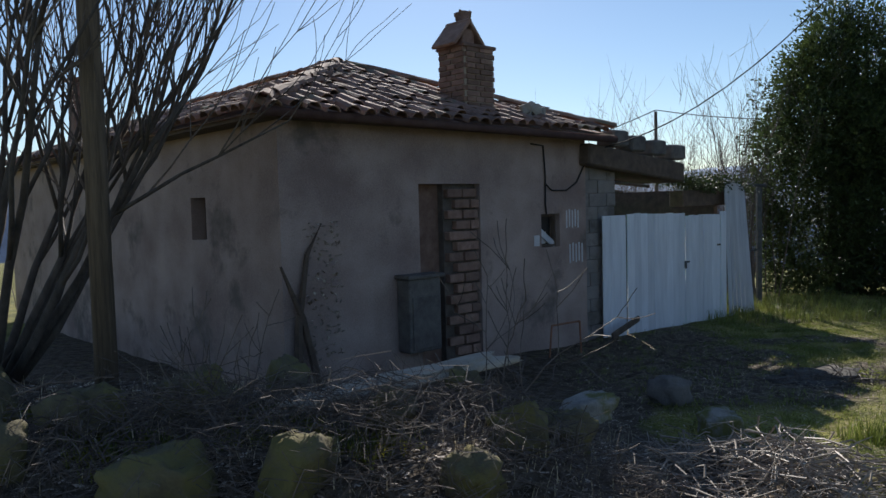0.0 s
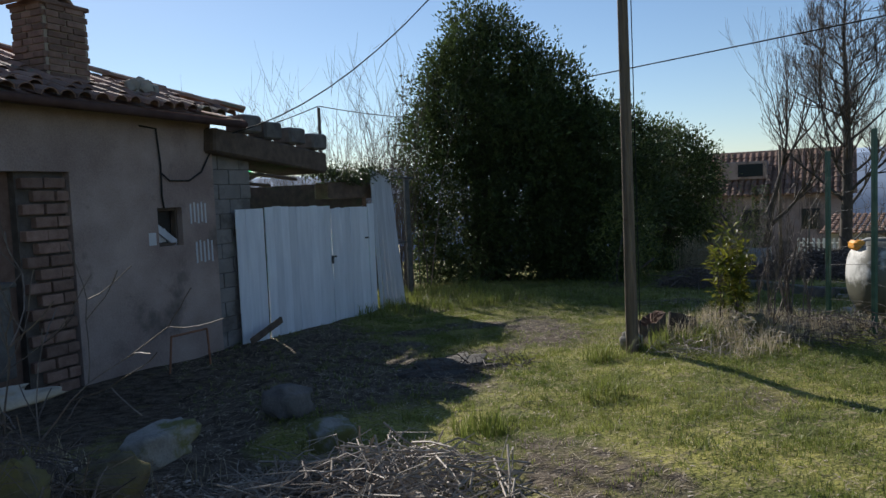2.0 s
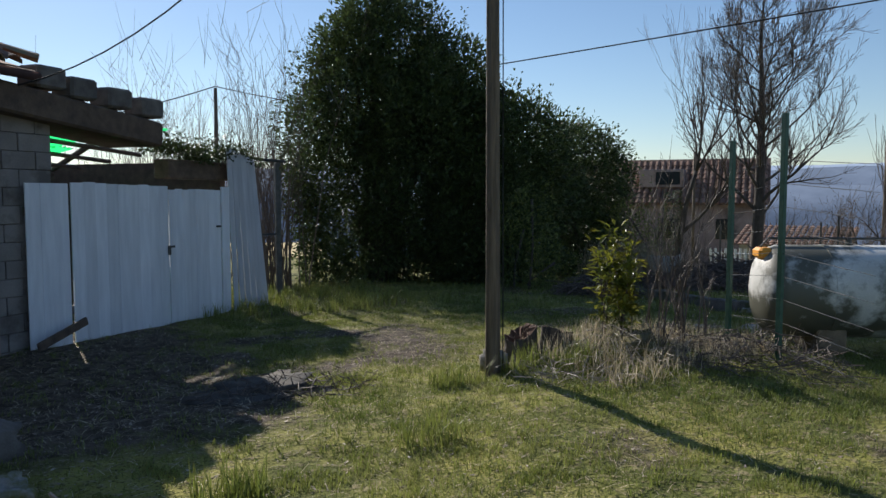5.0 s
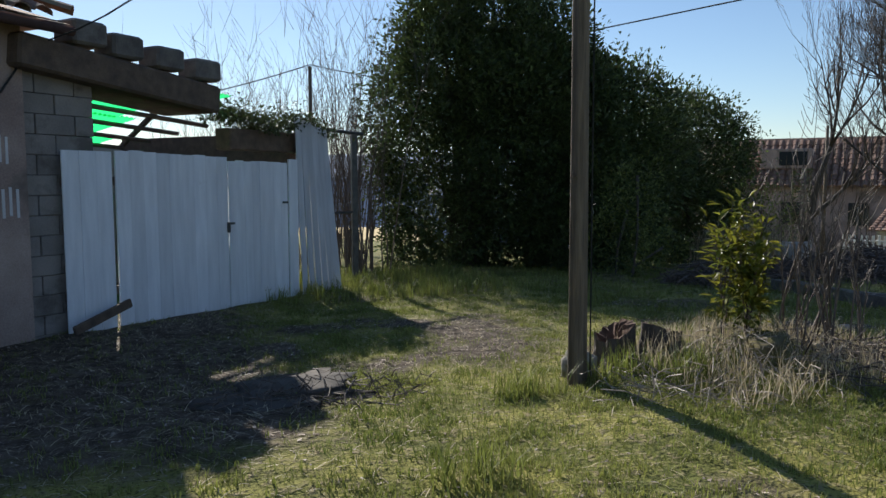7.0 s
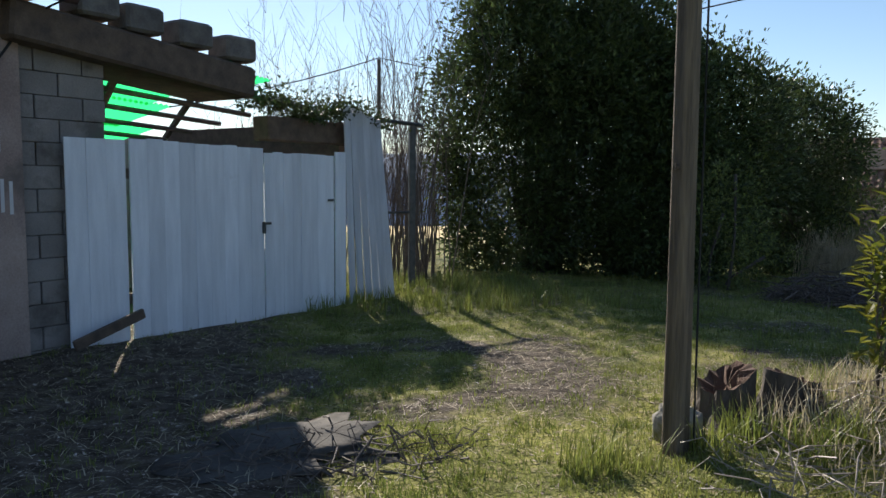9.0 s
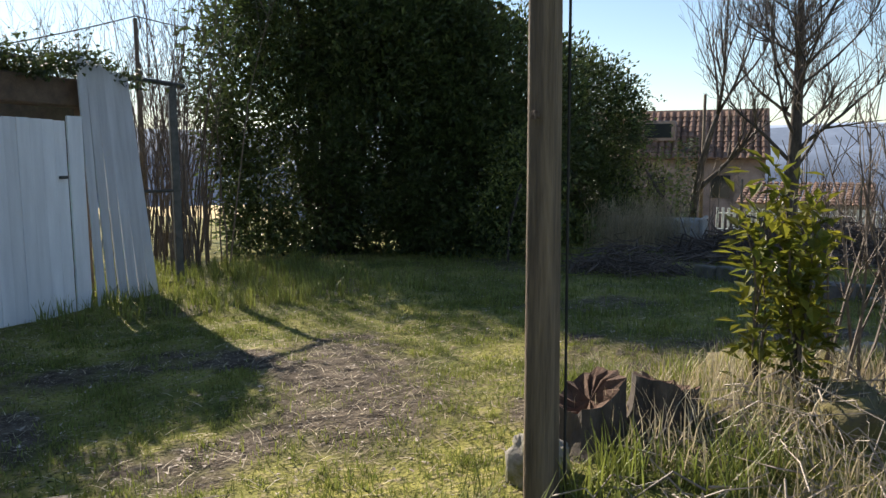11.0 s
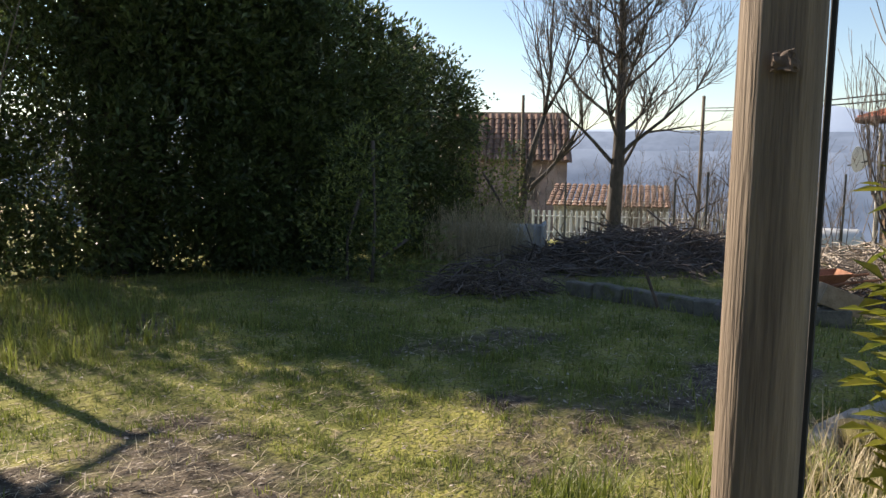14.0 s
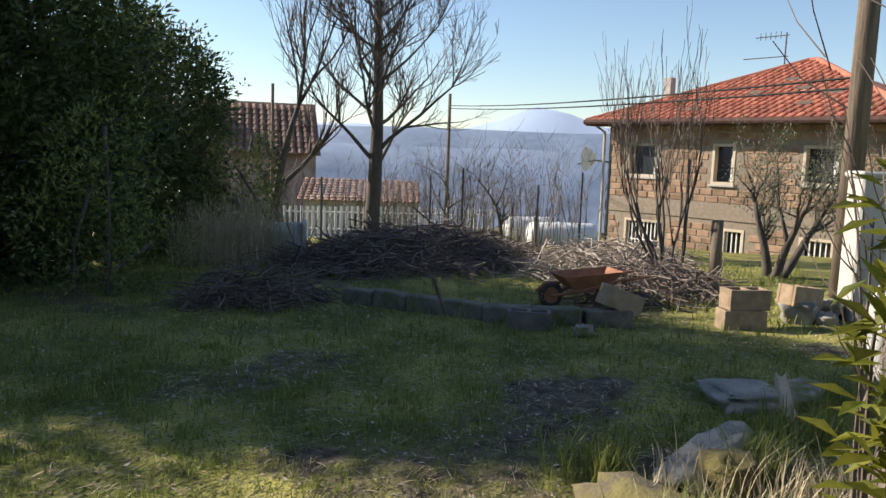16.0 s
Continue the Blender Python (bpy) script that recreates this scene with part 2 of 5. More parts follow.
class Geo:
    """Collects vertices and faces in world metres."""

    def __init__(self):
        self.v, self.f = [], []

    def add(self, vs, fs):
        o = len(self.v)
        self.v += [tuple(p) for p in vs]
        self.f += [tuple(i + o for i in q) for q in fs]
        return self

    def box(self, c, s, m=None, ch=0.0):
        """A box of size s round c, turned by m, with its upright edges and rims chamfered by ch."""
        x, y, z = (k / 2 for k in s)
        m = m or Matrix()
        if ch:
            ring = [(x - ch, -y), (x, -y + ch), (x, y - ch), (x - ch, y), (-x + ch, y), (-x, y - ch), (-x, -y + ch), (-x + ch, -y)]
            k = (x - ch) / x, (y - ch) / y
            rows = [[(px * k[0], py * k[1], -z) for px, py in ring], [(*p, -z + ch) for p in ring], [(*p, z - ch) for p in ring], [(px * k[0], py * k[1], z) for px, py in ring]]
            vs = [p for r in rows for p in r]
            fs = [tuple(reversed(range(8))), tuple(range(24, 32))]
            fs += [(r * 8 + i, r * 8 + (i + 1) % 8, r * 8 + 8 + (i + 1) % 8, r * 8 + 8 + i) for r in range(3) for i in range(8)]
        else:
            vs = [(i, j, k) for k in (-z, z) for i, j in ((-x, -y), (x, -y), (x, y), (-x, y))]
            fs = [(3, 2, 1, 0), (4, 5, 6, 7), (0, 1, 5, 4), (1, 2, 6, 5), (2, 3, 7, 6), (3, 0, 4, 7)]
        c = Vector(c)
        return self.add([c + m.to_3x3() @ Vector(p) for p in vs], fs)

    def tube(self, pts, radii, n=6, cap=True):
        pts = [Vector(p) for p in pts]
        if not hasattr(radii, "__len__"):
            radii = [radii] * len(pts)
        vs, up = [], Vector((0.13, 0.31, 0.94))
        for i, p in enumerate(pts):
            d = (pts[min(i + 1, len(pts) - 1)] - pts[max(i - 1, 0)]).normalized()
            a = d.cross(up)
            if a.length < 0.2:
                a = d.cross(Vector((1, 0, 0)))
            a.normalize()
            b = d.cross(a)
            vs += [p + (a * math.cos(2 * math.pi * k / n) + b * math.sin(2 * math.pi * k / n)) * radii[i] for k in range(n)]
        fs = [(i * n + k, i * n + (k + 1) % n, i * n + n + (k + 1) % n, i * n + n + k) for i in range(len(pts) - 1) for k in range(n)]
        if cap:
            fs += [tuple(reversed(range(n))), tuple(range((len(pts) - 1) * n, len(pts) * n))]
        return self.add(vs, fs)

    def leaf(self, p, d, nrm, ln, w):
        """A leaf of two faces, folded along its rib."""
        p, d = Vector(p), Vector(d).normalized()
        s = d.cross(Vector(nrm))
        s = s.normalized() if s.length > 1e-3 else d.orthogonal().normalized()
        u = s.cross(d) * w * 0.25
        return self.add([p, p + d * ln * 0.5 + s * w / 2 + u, p + d * ln, p + d * ln * 0.5 - s * w / 2 + u], [(0, 1, 2), (0, 2, 3)])

    def rock(self, c, s, seed, rough=0.34, n=14):
        vs, fs = [], []
        for i in range(n + 1):
            th = math.pi * i / n
            for k in range(2 * n):
                ph = math.pi * k / n
                d = Vector((math.sin(th) * math.cos(ph), math.sin(th) * math.sin(ph), math.cos(th)))
                r = 1 + rough * noise.noise(d * 1.5 + Vector((seed, seed * 2, 0))) * 1.8 + rough * 0.9 * noise.noise(d * 3.7 + Vector((0, seed, seed))) + rough * 0.45 * noise.noise(d * 9 + Vector((seed, 0, seed)))
                q = Vector([math.copysign(abs(v) ** 0.6, v) for v in d]) * r
                vs.append((c[0] + q.x * s[0] / 2, c[1] + q.y * s[1] / 2, c[2] + q.z * s[2] / 2))
        for i in range(n):
            for k in range(2 * n):
                a, b = i * 2 * n + k, i * 2 * n + (k + 1) % (2 * n)
                fs.append((a, a + 2 * n, b + 2 * n, b))
        return self.add(vs, fs)


def mesh_of(name, geo, material, origin=(0, 0, 0), smooth=False):
    me = bpy.data.meshes.new(name)
    v = np.array(geo.v, dtype=float) - np.array(origin, dtype=float)
    me.from_pydata(v.tolist(), [], geo.f)
    me.materials.append(material)
    if smooth:
        me.polygons.foreach_set("use_smooth", [True] * len(me.polygons))
    me.update()
    return me


def solid(name, geo, material, loc=(0, 0, 0), label="", category="", group="", kind="", smooth=False):
    """A top-level thing of one mesh with its origin at loc."""
    ob = new(name, mesh_of(name, geo, material, loc, smooth))
    ob.location = loc
    ORIGIN[ob] = Vector(loc)
    return tagged(ob, label, category, group, kind)


def thing(name, loc, label, category, group="", kind=""):
    ob = new(name)
    ob.empty_display_size = 0.1
    ob.location = loc
    ORIGIN[ob] = Vector(loc)
    return tagged(ob, label, category, group, kind)


def part(name, geo, material, parent, label="", smooth=False, kind=""):
    """One mesh under a thing or under a part."""
    ob = new(name, mesh_of(name, geo, material, ORIGIN[parent], smooth))
    ob.parent = parent
    ORIGIN[ob] = ORIGIN[parent]
    return tagged(ob, label, kind=kind)


def piece(name, me, parent, m):
    """A piece on a shared mesh, at the world pose m."""
    ob = new(name, me)
    ob.parent = parent
    ob.matrix_basis = Matrix.Translation(-ORIGIN[parent]) @ m
    return ob


def turned(yaw, c=(0, 0, 0)):
    return Matrix.Translation(c) @ Matrix.Rotation(yaw, 4, "Z")


R = random.Random(7)


def sm(a, b, x):
    t = min(1, max(0, (x - a) / (b - a)))
    return t * t * (3 - 2 * t)


def ground_z(x, y):
    z = 0.06 - 0.03 * max(0, y - 7) * sm(6, 9, y) + 0.03 * min(2, max(-2, 7 - y)) * 0.3
    z -= 0.022 * max(0, x - 9)
    z -= 0.06 * max(0, x - 19)
    z -= 0.03 * max(0, y - 18)
    z += 0.52 * (1 - sm(0.3, 3.2, x + 0.25 * (y - 1))) * (1 - sm(2.0, 3.4, y))        # bank where the walk starts
    z += 0.62 * (1 - sm(0.2, 1.7, x)) * sm(3.0, 4.4, y) * (1 - sm(5.6, 7.2, y + 0.25 * x))    # overgrown rubble bank
    z += 0.25 * math.exp(-((x - 7.8) ** 2 / 1.1 + (y - 8.0) ** 2 / 0.35))               # bed round the shrub
    z += 0.1 * math.exp(-((x - 8.6) ** 2 / 2 + (y - 6.9) ** 2 / 0.5))
    r = math.hypot(x - 10, y - 10)
    z -= 0.12 * max(0, r - 42) * (1 - sm(600, 900, r)) if r < 600 else 67 * (1 - sm(600, 900, r))
    if r < 60:
        z += 0.05 * noise.noise(Vector((x * 0.7, y * 0.7, 0))) + 0.022 * noise.noise(Vector((x * 2.9, y * 2.9, 3)))
    return z


def bare(x, y):
    """How far the grass gives way to trodden earth and gravel, 0 to 1."""
    track = math.exp(-((x - 6.2 - 0.32 * (y - 9)) ** 2) / 0.5) * sm(8.3, 9.6, y) * (1 - sm(11.4, 12.6, y))
    gravel = 0.6 * math.exp(-((x - 8.6) ** 2 / 1.6 + (y - 9.8) ** 2 / 0.9)) + 0.8 * math.exp(-((x - 10.4) ** 2 / 0.8 + (y - 9.6) ** 2 / 0.2))
    court = 0.75 * (1 - sm(4.0, 5.4, x)) * sm(6.6, 8.0, y)
    heap = (1 - sm(1.2, 2.2, x)) * sm(2.0, 3.0, y) * (1 - sm(6.5, 7.5, y)) + math.exp(-((x - 2.2) ** 2 / 1.2 + (y - 5.4) ** 2 / 1.0))
    patch = sm(0.22, 0.42, noise.noise(Vector((x * 0.9, y * 0.9, 7))))
    return min(1, 0.75 * track + gravel + court + heap + 0.55 * patch)


# ---- ground ----
def axis(lo, hi, step, far_lo, far_hi):
    out = list(np.arange(lo, hi + 1e-6, step))
    s, p = step, out[-1]
    while p < far_hi:
        s *= 1.25
        p += s
        out.append(p)
    s, p = step, out[0]
    while p > far_lo:
        s *= 1.25
        p -= s
        out.insert(0, p)
    return out


xs, ys = axis(-6, 20, 0.16, -4000, 4200), axis(-2, 20, 0.16, -4000, 4200)
gv = [(x, y, ground_z(x, y)) for y in ys for x in xs]
nx = len(xs)
gf = [(j * nx + i, j * nx + i + 1, (j + 1) * nx + i + 1, (j + 1) * nx + i) for j in range(len(ys) - 1) for i in range(nx - 1)]
gme = bpy.data.meshes.new("ground")
gme.from_pydata(gv, [], gf)
gme.polygons.foreach_set("use_smooth", [True] * len(gme.polygons))
att = gme.attributes.new("earth", "FLOAT", "POINT")
att.data.foreach_set("value", [bare(x, y) if -8 < x < 26 and -4 < y < 26 else 0.3 for x, y, _ in gv])
mg = bpy.data.materials.new("rough_turf")
mg.use_nodes = True
n, l = mg.node_tree.nodes, mg.node_tree.links
gpos = n.new("ShaderNodeNewGeometry")


def tex(scale, detail=6):
    t = n.new("ShaderNodeTexNoise")
    t.inputs["Scale"].default_value, t.inputs["Detail"].default_value = scale, detail
    l.new(gpos.outputs["Position"], t.inputs["Vector"])
    return t.outputs["Fac"]


def mixed(f, a, b, lo=0.4, hi=0.6):
    r = n.new("ShaderNodeMapRange")
    r.inputs["From Min"].default_value, r.inputs["From Max"].default_value = lo, hi
    l.new(f, r.inputs["Value"])
    m = n.new("ShaderNodeMix")
    m.data_type = "RGBA"
    l.new(r.outputs[0], m.inputs["Factor"])
    for key, v in (("A", a), ("B", b)):
        if isinstance(v, tuple):
            m.inputs[key].default_value = (*v, 1)
        else:
            l.new(v, m.inputs[key])
    return m.outputs["Result"]


turf = mixed(tex(1.1), (0.11, 0.125, 0.032), (0.31, 0.29, 0.08), 0.4, 0.62)
turf = mixed(tex(14), turf, (0.3, 0.25, 0.14), 0.52, 0.7)
turf = mixed(tex(42, 4), turf, (0.06, 0.062, 0.018), 0.54, 0.66)
earth = mixed(tex(9), (0.05, 0.038, 0.027), (0.15, 0.12, 0.088), 0.35, 0.65)
earth = mixed(tex(60, 3), earth, (0.27, 0.24, 0.2), 0.6, 0.68)
attn = n.new("ShaderNodeAttribute")
attn.attribute_name = "earth"
addn = n.new("ShaderNodeMath")
addn.operation = "MULTIPLY_ADD"
l.new(tex(5), addn.inputs[0])
addn.inputs[1].default_value = 0.9
l.new(attn.outputs["Fac"], addn.inputs[2])
col = mixed(addn.outputs[0], turf, earth, 0.75, 1.15)
l.new(col, n["Principled BSDF"].inputs["Base Color"])
n["Principled BSDF"].inputs["Roughness"].default_value = 0.95
n["Principled BSDF"].inputs["Specular IOR Level"].default_value = 0.15
bpn = n.new("ShaderNodeBump")
bpn.inputs["Strength"].default_value, bpn.inputs["Distance"].default_value = 0.9, 0.03
l.new(tex(38, 8), bpn.inputs["Height"])
bpm = n.new("ShaderNodeBump")
bpm.inputs["Strength"].default_value, bpm.inputs["Distance"].default_value = 0.8, 0.09
l.new(tex(7, 5), bpm.inputs["Height"])
l.new(bpm.outputs[0], bpn.inputs["Normal"])
l.new(bpn.outputs[0], n["Principled BSDF"].inputs["Normal"])
gme.materials.append(mg)
ground = tagged(new("ground", gme), "mossy green turf with bare trodden earth and gravel patches", "ground", kind="structure")
ORIGIN[ground] = Vector()


# ---- distance ----
def ridge(name, dist, a0, a1, height, material, base, seed, label, peaks=()):
    g, k = Geo(), 90
    for i in range(k + 1):
        a = radians(a0 + (a1 - a0) * i / k)
        h = height * (1 + 0.4 * noise.noise(Vector((i * 0.13, seed, 0))) + 0.1 * noise.noise(Vector((i * 0.5, seed, 4))))
        for at, w, hh in peaks:
            h += hh * math.exp(-((a0 + (a1 - a0) * i / k - at) / w) ** 2)
        d = Vector((math.sin(a), math.cos(a), 0))
        g.v += [tuple(d * dist * 0.82 + Vector((5, 8, base))), tuple(d * dist * 0.92 + Vector((5, 8, base * 0.4 + h * 0.55))), tuple(d * dist + Vector((5, 8, h))), tuple(d * dist * 1.12 + Vector((5, 8, base)))]
    g.f += [(4 * i + j, 4 * i + 4 + j, 4 * i + 5 + j, 4 * i + 1 + j) for i in range(k) for j in range(3)]
    return solid(name, g, material, (0, 0, 0), label, "hill", kind="structure", smooth=True)


# no air haze here, the ridges carry it as blue surface colour
ridge("backdrop_hill", 1500, -60, 170, 52, M_HILL, -75, 2, "long wooded hill ridge, blue haze painted into its colour")
ridge("backdrop_hill", 1000, 20, 170, 12, M_HILL, -75, 9, "lower wooded slope, blue haze painted into its colour")
ridge("backdrop_mountain", 3300, -60, 170, 120, M_HILL_FAR, -75, 5, "far mountain, pale haze painted into its colour", [(73.5, 3.4, 110)])


# ---- trees and scrub ----
def grow(out, p, d, ln, r, depth, rng, spread=0.6, lift=0.1, kids=3, split=0.72):
    """A limb as a bent line, with thinner limbs along it."""
    pts, rad, k = [Vector(p)], [r], 5 if depth > 1 else 4
    d = Vector(d).normalized()
    for i in range(k):
        d = (d + Vector((rng.uniform(-1, 1), rng.uniform(-1, 1), rng.uniform(-1, 1))) * 0.16 + Vector((0, 0, lift * 0.3))).normalized()
        pts.append(pts[-1] + d * ln / k)
        rad.append(r * (1 - 0.62 * (i + 1) / k))
    out.append((depth, pts, rad))
    if depth == 0:
        return
    for j in range(kids + (1 if depth > 1 else 0)):
        i = rng.randint(1 if depth < 3 else 2, k) if j else k
        a = rng.uniform(0, 6.283)
        side = d.orthogonal().normalized()
        side = Matrix.Rotation(a, 3, d) @ side
        nd = (d * (1 - spread * 0.5) + side * spread * (rng.uniform(0.7, 1.3) if j else 0.25) + Vector((0, 0, lift))).normalized()
        grow(out, pts[i], nd, ln * split * rng.uniform(0.7, 1.1), max(rad[i] * (0.72 if j else 1.0), 0.004), depth - 1, rng, spread, lift, kids, split)


def bare_tree(name, loc, height, r, seed, label, lean=(0, 0, 1), depth=4, spread=0.62, lift=0.12, kids=3, stems=1, material=None, twigmat=None, group="", split=0.72):
    rng, out = random.Random(seed), []
    for s in range(stems):
        a = rng.uniform(0, 6.28)
        d = Vector(lean) + (Vector((math.cos(a), math.sin(a), 0)) * rng.uniform(0.1, 0.5) if stems > 1 else Vector())
        grow(out, Vector(loc) + Vector((math.cos(a), math.sin(a), 0)) * (0.12 if stems > 1 else 0) - Vector((0, 0, 0.1)), d, height * rng.uniform(0.36, 0.46), r, depth, rng, spread, lift, kids, split)
    t = thing(name, loc, label, "tree", group)
    trunk, limbs, tw = Geo(), Geo(), Geo()
    for dp, pts, rad in out:
        if dp == depth:
            trunk.tube(pts, rad, 10)
        elif dp >= 2:
            limbs.tube(pts, rad, 6)
        else:
            tw.tube(pts, [max(q, 0.0035) for q in rad], 3, cap=False)
    part("trunk", trunk, material or M_BARK, t, smooth=True)
    if limbs.v:
        part("limb", limbs, material or M_BARK, t, smooth=True)
    part("twig", tw, twigmat or M_TWIG, t, "fine leafless twigs", kind="stuff")
    return t, out


def crown(lobes, n, size, rng, inner=0.25, droop=0.2):
    """Leaves in tufts on and inside uneven lobes (centre, radii)."""
    g = Geo()
    wts = [a[1] * a[2] + a[0] * a[2] for _, a in lobes]
    for _ in range(n // 6):
        c, a = rng.choices(lobes, wts)[0]
        d = Vector((rng.gauss(0, 1), rng.gauss(0, 1), rng.gauss(0, 1))).normalized()
        bumpy = 1 + 0.34 * noise.noise(d * 2.1 + Vector(c)) + 0.24 * noise.noise(d * 5 + Vector(c))
        if noise.noise(d * 3.3 + Vector(c) * 1.7) < -0.32:
            continue
        k = bumpy * (rng.uniform(0.9, 1.05) if rng.random() > inner else rng.uniform(0.45, 0.9))
        q = Vector(c) + Vector((d.x * a[0], d.y * a[1], d.z * a[2])) * k
        if rng.random() < 0.03 and d.z > -0.2:
            tip = (d * 0.7 + Vector((rng.gauss(0, 0.25), rng.gauss(0, 0.25), 0.9))).normalized() * rng.uniform(0.3, 0.85)
            for i in range(9):
                o = Vector((rng.gauss(0, 1), rng.gauss(0, 1), rng.gauss(0, 1)))
                for _ in range(2):
                    o = Matrix.Rotation(2.4, 3, tip.normalized()) @ o
                    g.leaf(q + tip * i / 8 + o * size * 0.3, o + tip, (0, 0, 1), size * rng.uniform(0.7, 1.1), size * 0.4)
        for _ in range(6):
            o = Vector((rng.gauss(0, 1), rng.gauss(0, 1), rng.gauss(0, 1)))
            ln = size * rng.uniform(0.7, 1.3)
            g.leaf(q + o * size * 0.9, o * 0.7 + d * 0.6 + Vector((0, 0, 0.3 - droop)), o.cross(d) + Vector((0, 0, 1)), ln, ln * 0.42)
    return g


def evergreen(name, loc, lobes, n, size, material, label, seed, trunk_r=0.16, stems=5, inner=0.25):
    rng = random.Random(seed)
    t = thing(name, loc, label, "tree")
    g = Geo()
    for c, a in lobes:
        base = Vector(loc) + Vector((rng.uniform(-0.4, 0.4), rng.uniform(-0.4, 0.4), -0.1))
        top = Vector(c) + Vector((0, 0, a[2] * 0.5))
        mid = base.lerp(top, 0.5) + Vector((rng.uniform(-0.3, 0.3), rng.uniform(-0.3, 0.3), 0))
        g.tube([base, mid, top], [trunk_r, trunk_r * 0.6, 0.03], 8)
    part("trunk", g, M_BARK, t, smooth=True)
    part("crown", crown(lobes, n, size, rng, inner), material, t)
    return t


# the large laurel clump beyond the yard
evergreen("laurel_tree", (10.3, 19.2, -0.5), [
    ((10.2, 19.0, 2.2), (2.2, 1.9, 2.7)), ((9.6, 19.4, 1.2), (1.5, 1.5, 1.9)), ((10.6, 19.4, 4.4), (1.7, 1.6, 1.9)), ((9.7, 19.6, 4.2), (1.1, 1.2, 1.9)),
    ((11.0, 19.6, 5.6), (0.9, 1.0, 1.3)), ((10.2, 19.9, 5.9), (0.55, 0.6, 1.3)), ((11.6, 18.6, 2.0), (1.8, 1.9, 2.6)), ((11.9, 19.0, 4.0), (1.3, 1.4, 1.6))],
    105000, 0.12, M_LEAF, "tall dense dark green laurel, bushy to the ground", 11)
evergreen("laurel_tree", (13.2, 18.4, -0.6), [
    ((11.72, 18.56, 3.39), (1.55, 1.29, 1.46)), ((12.97, 18.30, 1.59), (1.87, 1.68, 2.27)), ((13.56, 18.19, 2.69), (1.48, 1.38, 1.48)), ((12.18, 17.60, 1.01), (1.38, 1.19, 1.68))],
    60000, 0.12, M_LEAF, "dense dark green laurel beside the taller one", 12)
evergreen("laurel_tree", (16.3, 19.3, -0.7), [
    ((16.11, 19.12, 1.40), (1.62, 1.50, 2.05)), ((16.75, 19.33, 2.26), (1.19, 1.19, 1.39)), ((15.46, 18.47, 0.74), (1.07, 0.96, 1.39))],
    38000, 0.11, M_LEAF, "lower dark green laurel at the end of the clump", 13)
evergreen("light_green_bush", (12.2, 15.6, -0.4), [((12.1, 15.7, 0.5), (0.8, 0.6, 0.95)), ((12.3, 15.7, 1.3), (0.6, 0.5, 0.7)), ((12.8, 15.5, 0.0), (0.7, 0.5, 0.5))],
    3000, 0.075, M_LEAF_LIGHT, "light green open bush in front of the laurels", 14, 0.03)
evergreen("light_green_bush", (16.6, 17.2, -0.6), [((16.7, 17.4, 0.8), (0.8, 0.7, 0.7)), ((16.9, 17.6, 0.1), (0.8, 0.8, 0.8))],
    3200, 0.085, M_LEAF_LIGHT, "light green bush at the end of the laurels", 15, 0.03)



def leader_tree(name, loc, height, r, seed, label, reach, first):
    """A leafless tree with one straight leading stem and limbs curving up from it."""
    rng, out = random.Random(seed), []
    pts = [Vector(loc) + Vector((0.05 * math.sin(i * 0.9) * i / 6, 0.06 * math.sin(i * 0.7 + 1), height * i / 14 - 0.1)) for i in range(15)]
    rad = [r * (1 - 0.93 * i / 14) for i in range(15)]
    for j in range(36):
        k = first + (0.96 - first) * (j / 35) ** 0.9
        i = min(13, int(k * 14))
        p = pts[i].lerp(pts[i + 1], k * 14 - i)
        a = j * 2.4 + rng.uniform(-0.4, 0.4)
        ln = reach * (1.05 - 0.75 * k) * rng.uniform(0.7, 1.1)
        grow(out, p, (math.cos(a), math.sin(a), rng.uniform(0.5, 1.1)), ln, rad[i] * 0.34, 3, rng, 0.6, 0.2, 5, 0.58)
    t = thing(name, loc, label, "tree")
    part("trunk", Geo().tube(pts, rad, 12), M_BARK, t, smooth=True)
    limbs, tw = Geo(), Geo()
    for dp, q, rd in out:
        (limbs if dp >= 2 else tw).tube(q, [max(v, 0.005) for v in rd], 6 if dp >= 2 else 3, cap=False)
    part("limb", limbs, M_BARK, t, smooth=True)
    part("twig", tw, M_TWIG, t, "fine leafless twigs", kind="stuff")


leader_tree("bare_tree", (21.5, 17.2, ground_z(21.5, 17.2)), 8.6, 0.2, 42, "tall leafless spreading tree with a dark trunk", 3.0, 0.2)
ivy_loc = (20.3, 19.4, ground_z(20.3, 19.4))
ivy_tree, ivy_out = bare_tree("bare_tree", ivy_loc, 7.4, 0.14, 23, "slim leafless tree with ivy on its trunk", (0.05, 0, 1), 4, 0.42, 0.25, 4)
gi = Geo()
for _ in range(900):
    a, h = R.uniform(0, 6.28), R.uniform(0, 2.6)
    q = Vector(ivy_loc) + Vector((math.cos(a) * 0.2, math.sin(a) * 0.2, h))
    gi.leaf(q, (math.cos(a), math.sin(a), -0.4), (0, 0, 1), 0.09, 0.08)
part("ivy", gi, M_IVY, ivy_tree, "clinging dark green ivy")
bare_tree("bare_shrub", (17.1, 9.8, ground_z(17.1, 9.8)), 3.4, 0.03, 5, "tall leafless shrub with many upright stems", depth=3, spread=0.3, lift=0.5, kids=3, stems=7)
olive, olive_out = bare_tree("olive_tree", (17.9, 8.5, ground_z(17.9, 8.5)), 2.7, 0.08, 6, "small olive tree with a twisted trunk", depth=3, spread=0.75, lift=0.1, kids=3, stems=3)
go = Geo()
